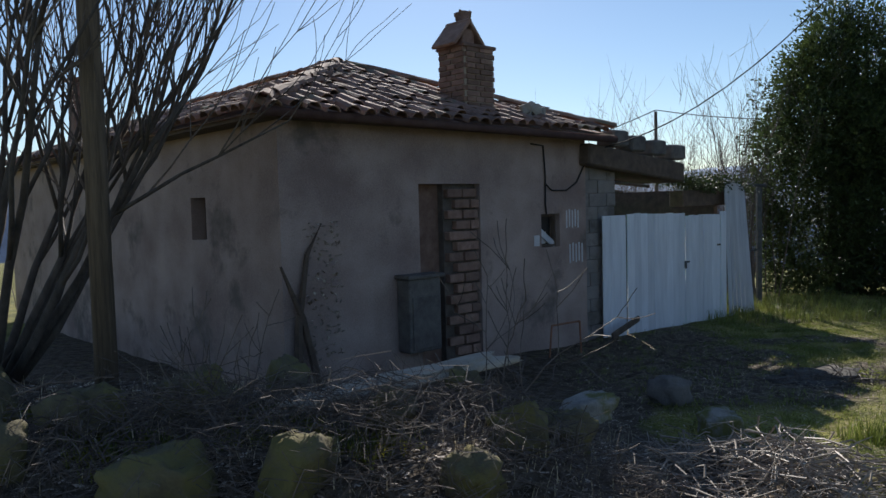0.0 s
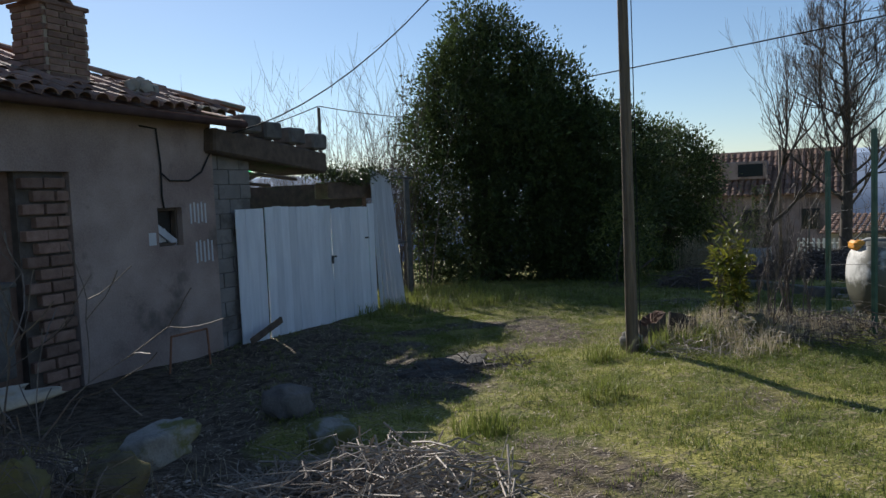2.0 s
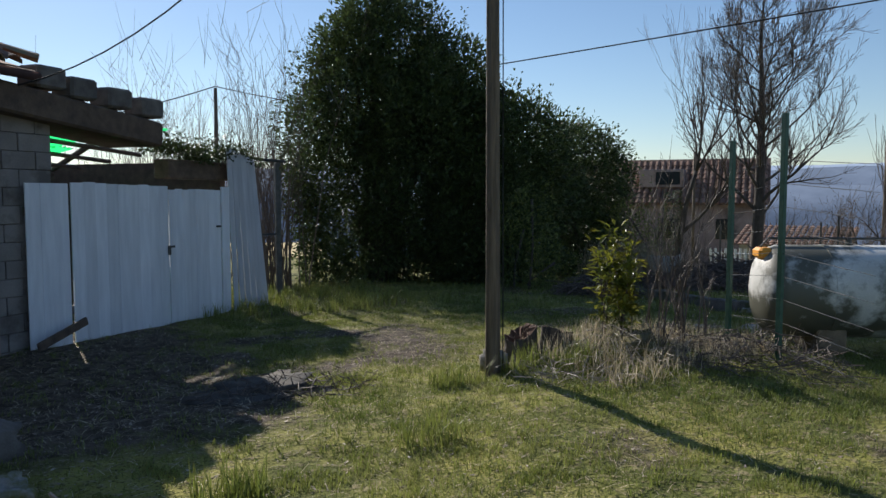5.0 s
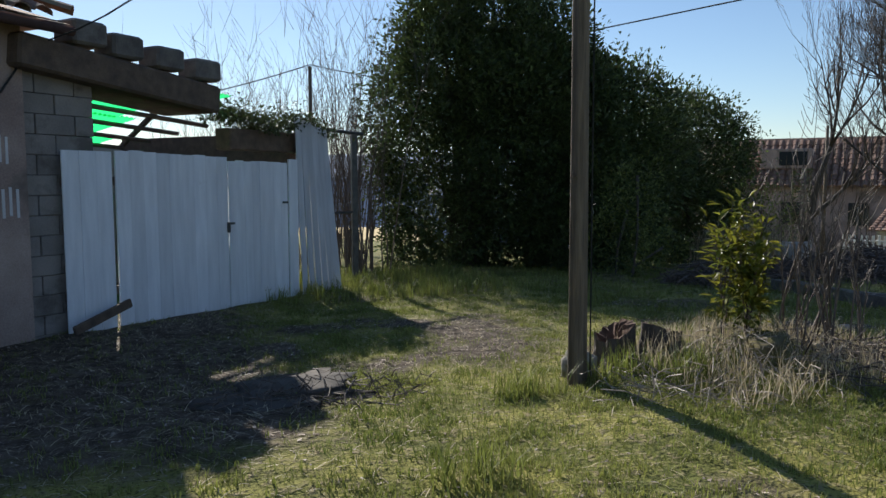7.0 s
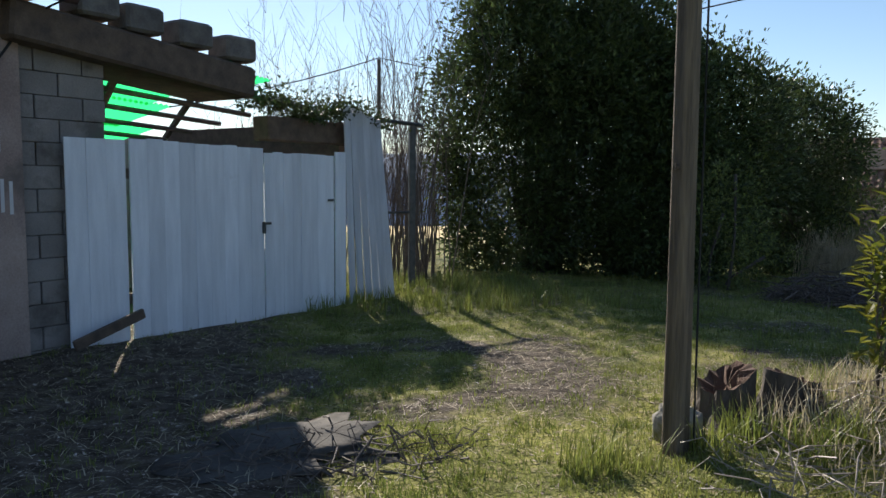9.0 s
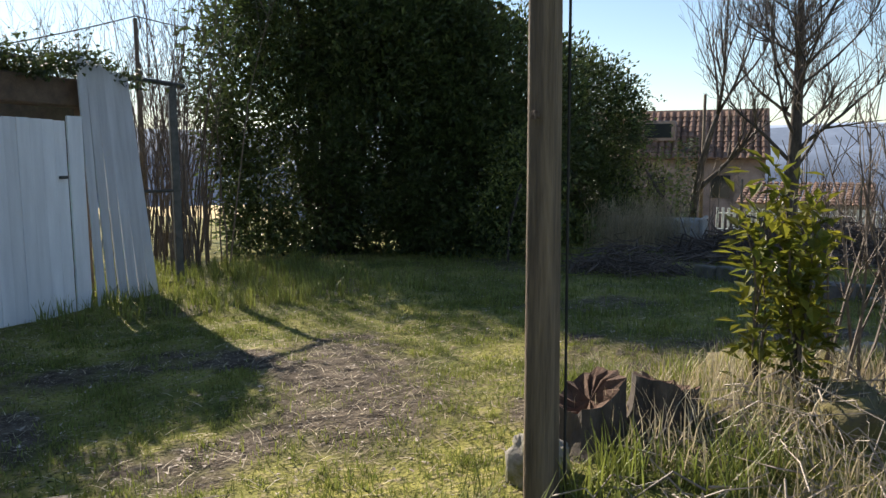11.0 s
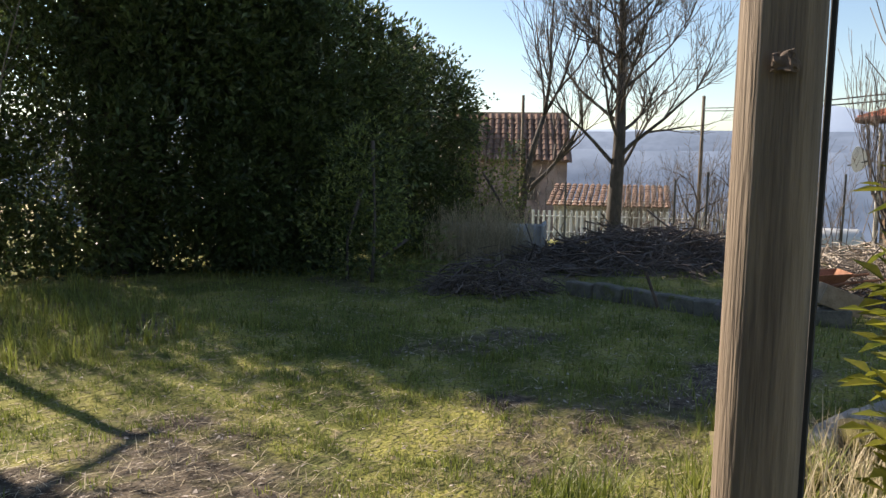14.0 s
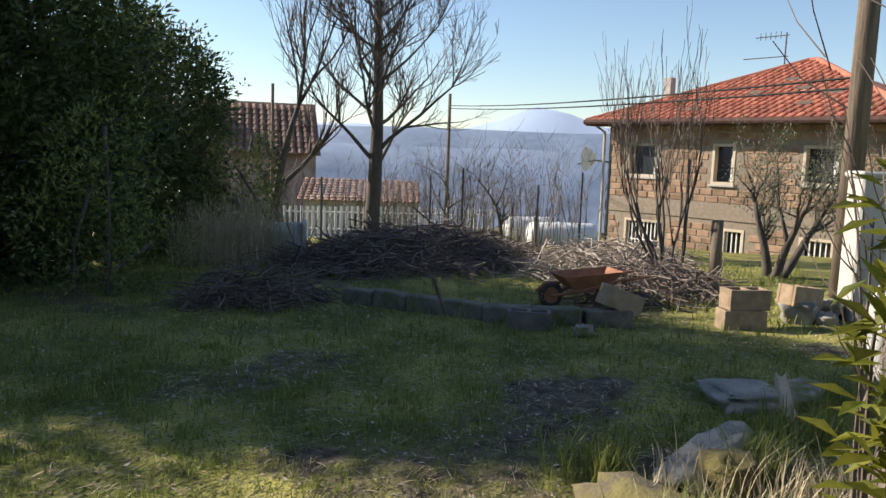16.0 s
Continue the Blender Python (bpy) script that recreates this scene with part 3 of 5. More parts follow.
for dp, pts, rad in olive_out:
    if dp < 2:
        for p in pts[1:]:
            for _ in range(6):
                d = Vector((R.gauss(0, 1), R.gauss(0, 1), R.gauss(0, 1)))
                go.leaf(p + d * 0.05, d, (0, 0, 1), R.uniform(0.05, 0.09), 0.02)
part("leaves", go, M_OLIVE, olive, "grey-green olive leaves")
bare_tree("bare_shrub", (20.3, 7.2, ground_z(20.3, 7.2)), 3.0, 0.03, 15, "leafless shrub beside the house", depth=3, spread=0.5, lift=0.3, kids=3, stems=6)
bare_tree("bare_tree", (25.0, 15.2, ground_z(25, 15.2)), 3.4, 0.08, 31, "low leafless fruit tree with crooked limbs", depth=4, spread=0.75, lift=0.03, kids=3)
bare_tree("bare_tree", (26.5, 17.5, ground_z(26.5, 17.5)), 3.2, 0.08, 33, "low leafless fruit tree with crooked limbs", depth=4, spread=0.75, lift=0.03, kids=3)
# leaning many-stemmed shrub in front of the old house
bare_tree("bare_shrub", (-3.9, 6.6, ground_z(-3.9, 6.6)), 7.5, 0.045, 51, "leafless arching shrub with many slanting stems", lean=(0.35, 0.1, 1), depth=3, spread=0.45, lift=0.25, kids=4, stems=12, twigmat=M_TWIG)


def thicket(name, boxes, n, hmin, hmax, label, seed, material=None, r=0.012):
    rng, g = random.Random(seed), Geo()
    for _ in range(n):
        x0, y0, x1, y1 = rng.choice(boxes)
        x, y = rng.uniform(x0, x1), rng.uniform(y0, y1)
        h = rng.uniform(hmin, hmax)
        p, d, pts, rad = Vector((x, y, ground_z(x, y) - 0.05)), Vector((rng.gauss(0, 0.1), rng.gauss(0, 0.1), 1)), [], []
        k = 5
        for i in range(k + 1):
            pts.append(p.copy())
            rad.append(r * (1.1 - i / k) + 0.002)
            p += d * h / k
            d += Vector((rng.gauss(0, 0.08), rng.gauss(0, 0.08), 0))
            if i > 1:
                for _ in range(3):
                    e = (d + Vector((rng.gauss(0, 0.6), rng.gauss(0, 0.6), 0.1))).normalized()
                    q = p - d * h / k * rng.random()
                    ll = h * rng.uniform(0.1, 0.24)
                    g.tube([q, q + e * ll * 0.6, q + e * ll + Vector((0, 0, ll * 0.2))], [r * 0.4, r * 0.3, 0.002], 3, cap=False)
        g.tube(pts, rad, 4, cap=False)
    return solid(name, g, material or M_TWIG, (0, 0, 0), label, "scrub", kind="stuff")


thicket("sapling_thicket", [(3.5, 20, 9, 27), (5.5, 22, 10, 30), (6.8, 17.5, 8.0, 21)], 230, 2.2, 4.7, "leafless sapling thicket behind the shed", 3)
thicket("scrub_thicket", [(23, 15.5, 30, 20), (22, 13, 29, 16), (27, 17, 34, 24)], 260, 0.9, 2.3, "low leafless scrub along the garden fence", 4)
thicket("scrub_thicket", [(17, 18.5, 21, 21), (15, 18.5, 19, 23)], 120, 0.8, 2.2, "low leafless scrub below the laurels", 8)
thicket("scrub_thicket", [(34, -1, 38, 3)], 12, 2, 4, "leafless scrub beside the brick house", 9)
thicket("scrub_thicket", [(-17, 13, -12, 22)], 130, 1.8, 3.8, "leafless scrub beyond the farmhouse", 18)
thicket("vine_tangle", [(8.25, 7.5, 8.9, 8.2)], 24, 0.8, 1.7, "tangle of leafless vine stems on the wire fence", 10, r=0.008)
thicket("dry_weeds", [(14.6, 15.9, 16.6, 17.0)], 420, 0.35, 0.85, "pale dry weed stalks in front of the tank", 12, M_STRAW, 0.006)

# ---- old farmhouse ----
D1, D2 = Vector((0.742, 0.67, 0)), Vector((-0.67, 0.742, 0))     # along the front, and back into the house
C0, LEN, DEP = Vector((-1.72, 8.36, 0)), 5.45, 12.0
YAW = math.atan2(D1.y, D1.x)
EAVE, FLOOR = 3.12, -0.35


def hp(u, v, z):
    return C0 + D1 * u + D2 * v + Vector((0, 0, z))


def hbox(g, u0, u1, v0, v1, z0, z1, ch=0.0):
    return g.box(hp((u0 + u1) / 2, (v0 + v1) / 2, (z0 + z1) / 2), (u1 - u0, v1 - v0, z1 - z0), turned(YAW), ch)


def wall_with_holes(g, u0, u1, z0, z1, holes, box):
    """Fills a wall round its holes (u0, u1, z0, z1) by upright strips."""
    cuts = sorted({u0, u1, *(h[0] for h in holes), *(h[1] for h in holes)})
    for a, b in zip(cuts, cuts[1:]):
        hs = sorted((h[2], h[3]) for h in holes if h[0] <= a + 1e-6 and h[1] >= b - 1e-6)
        z = z0
        for lo, hi in hs:
            if lo > z:
                box(g, a, b, z, lo)
            z = hi
        if z < z1:
            box(g, a, b, z, z1)
    return g


farmhouse = thing("farmhouse", hp(LEN / 2, DEP / 2, FLOOR), "old low farmhouse with stained pinkish plaster and a tiled hip roof", "house")
fw = wall_with_holes(Geo(), 0, LEN, FLOOR, EAVE, [(4.37, 4.8, 1.45, 1.95), (2.0, 3.1, FLOOR, 2.4)], lambda g, a, b, lo, hi: hbox(g, a, b, 0, 0.4, lo, hi))
front = part("wall", fw, M_PLASTER, farmhouse, "pinkish stained plaster front wall")
part("wall", wall_with_holes(Geo(), 0.4, DEP, FLOOR, EAVE, [(1.85, 2.3, 1.75, 2.3)], lambda g, a, b, lo, hi: hbox(g, 0, 0.4, a, b, lo, hi)), M_PLASTER, farmhouse, "plaster side wall with a small walled-up opening")
part("wall", hbox(Geo(), LEN - 0.4, LEN, 0.4, DEP, FLOOR, EAVE), M_PLASTER, farmhouse)
part("wall", hbox(Geo(), 0.4, LEN - 0.4, DEP - 0.4, DEP, FLOOR, EAVE), M_PLASTER, farmhouse)
# panel coloured near-black in place of the room's shade
win = part("window", hbox(Geo(), 4.37, 4.8, 0.2, 0.24, 1.45, 1.95), M_DARK, farmhouse, "small broken window, a near-black panel painting its unlit inside")
wf = Geo()
for a in ((4.37, 4.41, 1.45, 1.95), (4.76, 4.8, 1.45, 1.95), (4.41, 4.76, 1.45, 1.49), (4.41, 4.76, 1.91, 1.95)):
    hbox(wf, a[0], a[1], 0.08, 0.16, a[2], a[3], 0.008)
part("frame", wf, M_WOOD_DARK, win)
part("board", Geo().box(hp(4.58, 0.1, 1.6), (0.46, 0.03, 0.09), turned(YAW) @ Matrix.Rotation(0.6, 4, "Y")), M_GREY_BOARD, win, "slanting grey board")
part("glass_shard", hbox(Geo(), 4.42, 4.62, 0.13, 0.137, 1.5, 1.68), M_PLASTER2, win)
# back of the niche, its shade painted as near-black colour
niche = part("walled_opening", hbox(Geo(), 0.2, 0.3, 1.85, 2.3, 1.75, 2.3), M_DARK, farmhouse)
part("door_recess", hbox(Geo(), 2.0, 2.55, 0.2, 0.26, FLOOR, 2.4), M_BRICK, farmhouse, "dark recess of the old doorway")
for u, z, su, sz in [(4.95 + 0.07 * k, 1.72 + 0.02 * (k % 2), 0.028, 0.27) for k in range(5)] + [(5.02 + 0.075 * k, 1.18 + 0.02 * (k % 2), 0.03, 0.29) for k in range(5)] + [(4.2, 1.48, 0.12, 0.16)]:
    part("limewash_patch", hbox(Geo(), u, u + su, -0.006, 0.0, z, z + sz), M_PLASTER2, farmhouse, "faded pale paint stroke")
soff = Geo()
hbox(soff, -0.28, LEN + 0.3, -0.28, 0.0, EAVE - 0.02, EAVE + 0.05)
hbox(soff, -0.28, 0.0, 0.0, DEP, EAVE - 0.02, EAVE + 0.05)
part("eave", soff, M_WOOD_DARK, farmhouse)
part("gutter", Geo().tube([hp(-0.34, -0.33, EAVE + 0.02), hp(LEN + 0.35, -0.33, EAVE - 0.04)], 0.055, 8), M_GUTTER, farmhouse, "dark eaves gutter", smooth=True)

# roof: two slopes that the camera sees, and two behind
OV, RISE, HALF = 0.33, 1.2, LEN / 2
A1, A2 = hp(HALF, HALF, EAVE + RISE), hp(HALF, DEP - HALF, EAVE + RISE)
e = [hp(-OV, -OV, EAVE + 0.02), hp(LEN + OV, -OV, EAVE + 0.02), hp(LEN + OV, DEP + OV, EAVE + 0.02), hp(-OV, DEP + OV, EAVE + 0.02)]
rg = Geo().add([*e, A1, A2], [(0, 1, 4), (1, 2, 5, 4), (2, 3, 5), (3, 0, 4, 5), (3, 2, 1, 0)])
roof = part("roof", rg, M_TILE, farmhouse, "hip roof of uneven old clay tiles")


def tile_mesh(w, ln, flip, material, name="roof_tile"):
    g, k = Geo(), 5
    for end in (0, 1):
        ww = w * (1.0 if end == 0 else 0.8) / 2
        for t in range(k + 1):
            a = math.pi * t / k
            for th in (0, 0.016):
                g.v.append((-math.cos(a) * (ww - th), end * ln, (math.sin(a) * (ww - th)) * (-0.7 if flip else 0.8) + (0.02 if end else 0.035)))
    q = 2 * (k + 1)
    for t in range(k):
        g.f += [(2 * t, 2 * t + 2, q + 2 * t + 2, q + 2 * t), (2 * t, 2 * t + 1, 2 * t + 3, 2 * t + 2)]
    return mesh_of(name, g, material)


COPPO = tile_mesh(0.2, 0.44, False, M_TILE)


def tile_slope(a, b, apex_l, apex_r, parent, me, w, expo, limit=400):
    """Rows of tiles on a slope from eave a-b up to apex_l-apex_r."""
    along = (b - a).normalized()
    mid = (apex_l + apex_r) / 2
    up = (mid - a) - along * (mid - a).dot(along)
    rise, upn = up.length, up.normalized()
    nrm = along.cross(upn)
    base = Matrix((along, upn, nrm)).transposed().to_4x4()
    ll, lr, wid, made = (apex_l - a).dot(along), (apex_r - a).dot(along), (b - a).length, 0
    for r in range(int(rise / expo)):
        k = r * expo / rise
        lo, hi = ll * k, wid + (lr - wid) * k
        for c in range(int((hi - lo) / w)):
            p = a + along * (lo + (c + 0.5) * w + R.uniform(-0.015, 0.015)) + upn * (r * expo - 0.04 + R.uniform(-0.04, 0.04)) + nrm * (0.015 + R.uniform(0, 0.025))
            piece("roof_tile", me, parent, Matrix.Translation(p) @ base @ pose(0, 0, 0, R.uniform(-5, 3), R.uniform(-7, 7), R.uniform(-9, 9)))
            made += 1
            if made >= limit:
                return


tile_slope(e[0], e[1], A1, A1, roof, COPPO, 0.235, 0.27)
tile_slope(e[3], e[0], A2, A1, roof, COPPO, 0.235, 0.31)
for p, q in ((e[0], A1), (e[1], A1), (A1, A2)):
    d = (q - p)
    for i in range(int(d.length / 0.36)):
        m = look(p + d.normalized() * (i * 0.36), q).to_3x3() @ Matrix(((1, 0, 0), (0, 0, 1), (0, -1, 0)))
        yy = d.normalized()
        xx = yy.cross(Vector((0, 0, 1))).normalized()
        m = Matrix((xx, yy, xx.cross(yy))).transposed().to_4x4()
        piece("ridge_tile", COPPO, roof, Matrix.Translation(p + yy * (i * 0.36) + Vector((0, 0, 0.06 + R.uniform(0, 0.03)))) @ m @ pose(0, 0, 0, 3, R.uniform(-8, 8), R.uniform(-8, 8)))

for u, v, w, seed in ((4.25, 0.15, 0.14, 1), (4.45, 0.2, 0.18, 2), (4.62, 0.2, 0.13, 3)):
    solid("loose_stone", Geo().rock(hp(u, v, EAVE + 0.36), (w * 1.3, w, w * 1.2), seed), M_BLOCK, hp(u, v, EAVE + 0.3), "loose lump of masonry lying on the old roof", "stone", "stones on the roof", smooth=True)

# brick chimney of the farmhouse
CH = hp(3.5, 0.62, -0.1)
chim = part("chimney", Geo().box(CH + Vector((0, 0, 3.78)), (0.58, 0.52, 1.24), turned(YAW)), M_MORTAR, farmhouse, "weathered brick chimney")
BRICK = mesh_of("brick", Geo().box((0, 0, 0), (0.24, 0.115, 0.066), None, 0.006), M_BRICK)
for r in range(15):
    z = 3.32 + r * 0.078
    for s in range(4):
        fx, ln = turned(YAW + s * math.pi / 2), (0.6, 0.54)[s % 2]
        for c in range(2 if r % 2 == 0 else 3):
            off = ((c - 0.5) * 0.26 if r % 2 == 0 else (c - 1) * 0.18)
            dist = (0.54, 0.6)[s % 2] / 2 - 0.045
            piece("brick", BRICK, chim, Matrix.Translation(CH + Vector((0, 0, z))) @ fx @ pose(off, -dist + R.uniform(-0.008, 0.008), 0, 0, 0, R.uniform(-2, 2)) @ Matrix.Diagonal((1.0 if r % 2 == 0 else 0.7, 1, 1, 1)))
capg = Geo()
capg.box(CH + Vector((0, 0, 4.46)), (0.66, 0.6, 0.05), turned(YAW), 0.01)
part("chimney_top", capg, M_BRICK, farmhouse)
cc = CH - D1 * 0.14 + Vector((0, 0, 4.48))
capg = Geo()
for sgn in (-1, 1):
    capg.box(cc + D1 * sgn * 0.14 + Vector((0, 0, 0.17)), (0.5, 0.5, 0.05), turned(YAW) @ Matrix.Rotation(sgn * 0.86, 4, "Y"), 0.01)
capg.box(cc + Vector((0, 0, 0.12)), (0.26, 0.4, 0.22), turned(YAW), 0.02)
part("chimney_cowl", capg, M_BRICK, farmhouse, "pitched cowl of two leaning slabs")
part("crest_stone", Geo().rock(cc + D1 * 0.1 + Vector((0, 0, 0.42)), (0.22, 0.16, 0.2), 8), M_BRICK, farmhouse)
ch2 = hp(0.9, 9.6, 0)
part("chimney", Geo().box(ch2 + Vector((0, 0, 4.2)), (0.4, 0.4, 1.4), turned(YAW), 0.02).box(ch2 + Vector((0, 0, 4.93)), (0.5, 0.5, 0.06), turned(YAW), 0.01), M_BRICK, farmhouse)

# brick infill of the doorway
infill = part("brick_infill", hbox(Geo(), 2.5, 3.1, 0.1, 0.3, FLOOR, 2.4), M_MORTAR_DARK, farmhouse, "rough brick infill of a doorway")
for r in range(19):
    for c in range(2):
        u = 2.52 + (0.14 if r % 2 else 0.0) + c * 0.28
        wd = 0.26 if u + 0.26 < 3.1 else 3.09 - u
        piece("brick", BRICK, infill, Matrix.Translation(hp(u + wd / 2, 0.075 + R.uniform(-0.02, 0.02), FLOOR + 0.07 + r * 0.142)) @ turned(YAW) @ Matrix.Diagonal((wd / 0.24, 1.0, 1.72, 1)))
mb = thing("meter_box", hp(1.85, -0.13, 0.3), "grey weathered meter cabinet against the farmhouse wall", "cabinet")
part("body", hbox(Geo(), 1.6, 2.12, -0.25, 0.0, 0.3, 1.22, 0.015), M_BLOCK_DARK, mb)
part("door", hbox(Geo(), 1.64, 2.08, -0.268, -0.25, 0.34, 1.0, 0.006), M_BLOCK_DARK, mb)
part("top", hbox(Geo(), 1.56, 2.16, -0.29, 0.0, 1.22, 1.27, 0.01), M_BLOCK_DARK, mb)
solid("wall_cable", Geo().tube([hp(4.15, -0.02, 2.98), hp(4.42, -0.02, 2.96), hp(4.46, -0.02, 2.5), hp(4.45, -0.02, 2.1), hp(4.47, -0.02, 1.95)], 0.013, 6).tube([hp(4.46, -0.02, 2.4), hp(4.6, -0.02, 2.3), hp(4.95, -0.02, 2.3), hp(5.2, -0.02, 2.42), hp(5.4, -0.02, 2.7)], 0.012, 6),
      M_CABLE, hp(4.46, -0.02, 1.95), "black cable looping down the farmhouse wall", "cable", smooth=True)
ivyw = Geo()
ivyw.tube([hp(0.1, -0.1, FLOOR), hp(0.15, -0.06, 0.8), hp(0.3, -0.04, 1.6), hp(0.5, -0.05, 1.95)], [0.06, 0.05, 0.03, 0.01], 6)
ivyw.tube([hp(0.45, -0.15, FLOOR), hp(0.2, -0.07, 0.9), hp(-0.1, -0.15, 1.5)], [0.05, 0.04, 0.015], 6)
creep = thing("dead_creeper", hp(0.2, -0.1, FLOOR), "dead climbing creeper on the farmhouse corner", "creeper")
part("stem", ivyw, M_WOOD_DARK, creep)
lv = Geo()
for _ in range(160):
    q = hp(R.uniform(0.3, 0.75), -0.04, R.uniform(0.3, 2.0))
    lv.leaf(q, (R.gauss(0, 1), R.gauss(0, 1), R.gauss(0, 1)), (0, 0, 1), 0.06, 0.045)
part("leaves", lv, M_LITTER, creep)

# ---- shed with the white gate ----
G0 = Vector((2.62, 12.2, 0))
GD = Vector((0.756, 0.654, 0))
GN = Vector((-0.654, 0.756, 0))
GY = math.atan2(GD.y, GD.x)


def gp(u, v, z):
    return G0 + GD * u + GN * v + Vector((0, 0, z))


def gbox(g, u0, u1, v0, v1, z0, z1, ch=0.0):
    return g.box(gp((u0 + u1) / 2, (v0 + v1) / 2, (z0 + z1) / 2), (u1 - u0, v1 - v0, z1 - z0), turned(GY), ch)


shed = thing("lean_to_shed", gp(2, 2, -0.2), "open lean-to shed of concrete blocks with dark timber roof", "shed")
bw = part("block_wall", gbox(Geo(), -0.42, 0.48, 0.16, 0.3, -0.3, 2.85), M_BLOCK_WALL, shed, "short wall of concrete blocks")
CBLOCK = mesh_of("block", Geo().box((0, 0, 0), (0.428, 0.2, 0.207), None, 0.006), M_BLOCK_WALL)
for r in range(15):
    for c in range(2 if r % 2 == 0 else 3):
        u0 = -0.42 + c * 0.455 - (0.225 if r % 2 else 0)
        a, b = max(u0, -0.42), min(u0 + 0.435, 0.48)
        if b - a > 0.05:
            piece("block", CBLOCK, bw, Matrix.Translation(gp((a + b) / 2, 0.2 + R.uniform(-0.006, 0.006), -0.19 + r * 0.212)) @ turned(GY) @ Matrix.Diagonal(((b - a) / 0.42, 1, 1, 1)))
part("back_wall", gbox(Geo(), -0.4, 4.6, 4.4, 4.6, -0.4, 2.15), M_BLOCK, shed)
part("side_wall", gbox(Geo(), 4.3, 4.45, 0.5, 4.4, -0.4, 2.3), M_WOOD_DARK, shed, "dark planked end wall")
part("wall_plate", gbox(Geo(), 2.7, 4.75, 0.2, 0.5, 1.98, 2.28, 0.02), M_WOOD_DARK, shed, "dark lintel over the gate")
# heavy tiled edge stepping down from the farmhouse
rq = Geo()
rq.box(gp(0.85, 0.35, 2.72), (2.7, 1.0, 0.34), turned(GY) @ Matrix.Rotation(0.1, 4, "Y"), 0.03)
part("roof_edge", rq, M_WOOD_DARK, shed, "sagging dark roof edge")
for i, (u, z) in enumerate(((0.3, 3.0), (0.78, 2.93), (1.38, 2.88), (1.98, 2.82))):
    solid("roof_block", Geo().box(gp(u, 0.0, z + 0.12), (0.42, 0.36, 0.26), turned(GY), 0.03), M_BLOCK_DARK, gp(u, 0.0, z - 0.01), "dark concrete block weighting the shed roof", "block", "blocks on the shed roof")
for i, v in enumerate((0.9, 1.55, 2.2, 2.85, 3.5)):
    part("purlin", Geo().tube([gp(-0.2, v, 2.78 - i * 0.12), gp(3.6 if i else 4.3, v, 2.5 - i * 0.1)], 0.035, 6), M_WOOD_DARK, shed)
for u, ud in ((0.9, 2.6), (2.0, 3.9), (-0.2, 1.4)):
    part("rafter", Geo().tube([gp(u, 0.4, 2.75), gp(ud, 3.9, 2.16)], 0.05, 6), M_WOOD_DARK, shed)


def wavy(u0, u1, v0, v1, za, zb, tilt):
    g, k = Geo(), int((v1 - v0) / 0.02)
    nu = int((u1 - u0) / 0.019)
    for i in range(nu + 1):
        u = u0 + (u1 - u0) * i / nu
        for j in (0, 1):
            z = za + (zb - za) * j + 0.018 * math.cos(i * 1.57) + tilt * (u - u0)
            g.v.append(tuple(gp(u, v0 + (v1 - v0) * j, z)))
    g.f += [(2 * i, 2 * i + 2, 2 * i + 3, 2 * i + 1) for i in range(nu)]
    return g


for u0, u1, v0, v1, za, zb in ((0.3, 2.3, 0.75, 2.0, 2.84, 2.6), (0.0, 2.6, 1.95, 3.2, 2.64, 2.42), (0.2, 3.2, 3.1, 4.5, 2.46, 2.2), (1.9, 2.9, 0.35, 0.9, 2.8, 2.76)):
    part("green_sheet", wavy(u0, u1, v0, v1, za, zb, -0.07), M_GREEN, shed, "bright green translucent corrugated sheet")

gate = thing("wooden_gate", gp(1.9, 0, -0.15), "tall white-painted board gate, flaking, closed across the shed", "gate")


def gate_bottom(u):
    return -0.1 - 0.045 * u


boards = [(0.0, 0.6, 1.88)] + [(0.66 + i * 0.194, 0.853 + i * 0.194, 1.9 - 0.004 * i) for i in range(9)] + [(2.42 + i * 0.152, 2.571 + i * 0.152, 1.82) for i in range(8)] + [(3.66, 3.86, 1.87)]
for i, (a, b, top) in enumerate(boards):
    if i == 0:
        for q in range(3):
            part("board", gbox(Geo(), a + q * 0.205, a + q * 0.205 + 0.204, -0.012 + R.uniform(-0.004, 0.004), 0.012, gate_bottom(a) - 0.06, top, 0.004), M_WHITE_BOARD, gate)
    else:
        part("board", gbox(Geo(), a, b, -0.014 + R.uniform(-0.005, 0.005), 0.012, gate_bottom(a) + R.uniform(-0.02, 0.02), top + R.uniform(-0.008, 0.008), 0.004), M_WHITE_BOARD, gate)
for z in (0.25, 1.5):
    part("rail", gbox(Geo(), 0.02, 3.8, 0.014, 0.06, z, z + 0.1), M_WOOD_DARK, gate)
part("latch", gbox(Geo(), 2.37, 2.41, -0.05, -0.016, 0.86, 1.0, 0.006).box(gp(2.43, -0.05, 0.98), (0.1, 0.02, 0.03), turned(GY)), M_STEEL_DARK, gate, "small dark iron latch")
part("latch", gbox(Geo(), 3.5, 3.6, -0.05, -0.016, 1.22, 1.25, 0.004), M_STEEL_DARK, gate)
panel = thing("board_panel", gp(4.25, 0.1, -0.25), "flared panel of grey weathered vertical boards beside the gate", "fence")
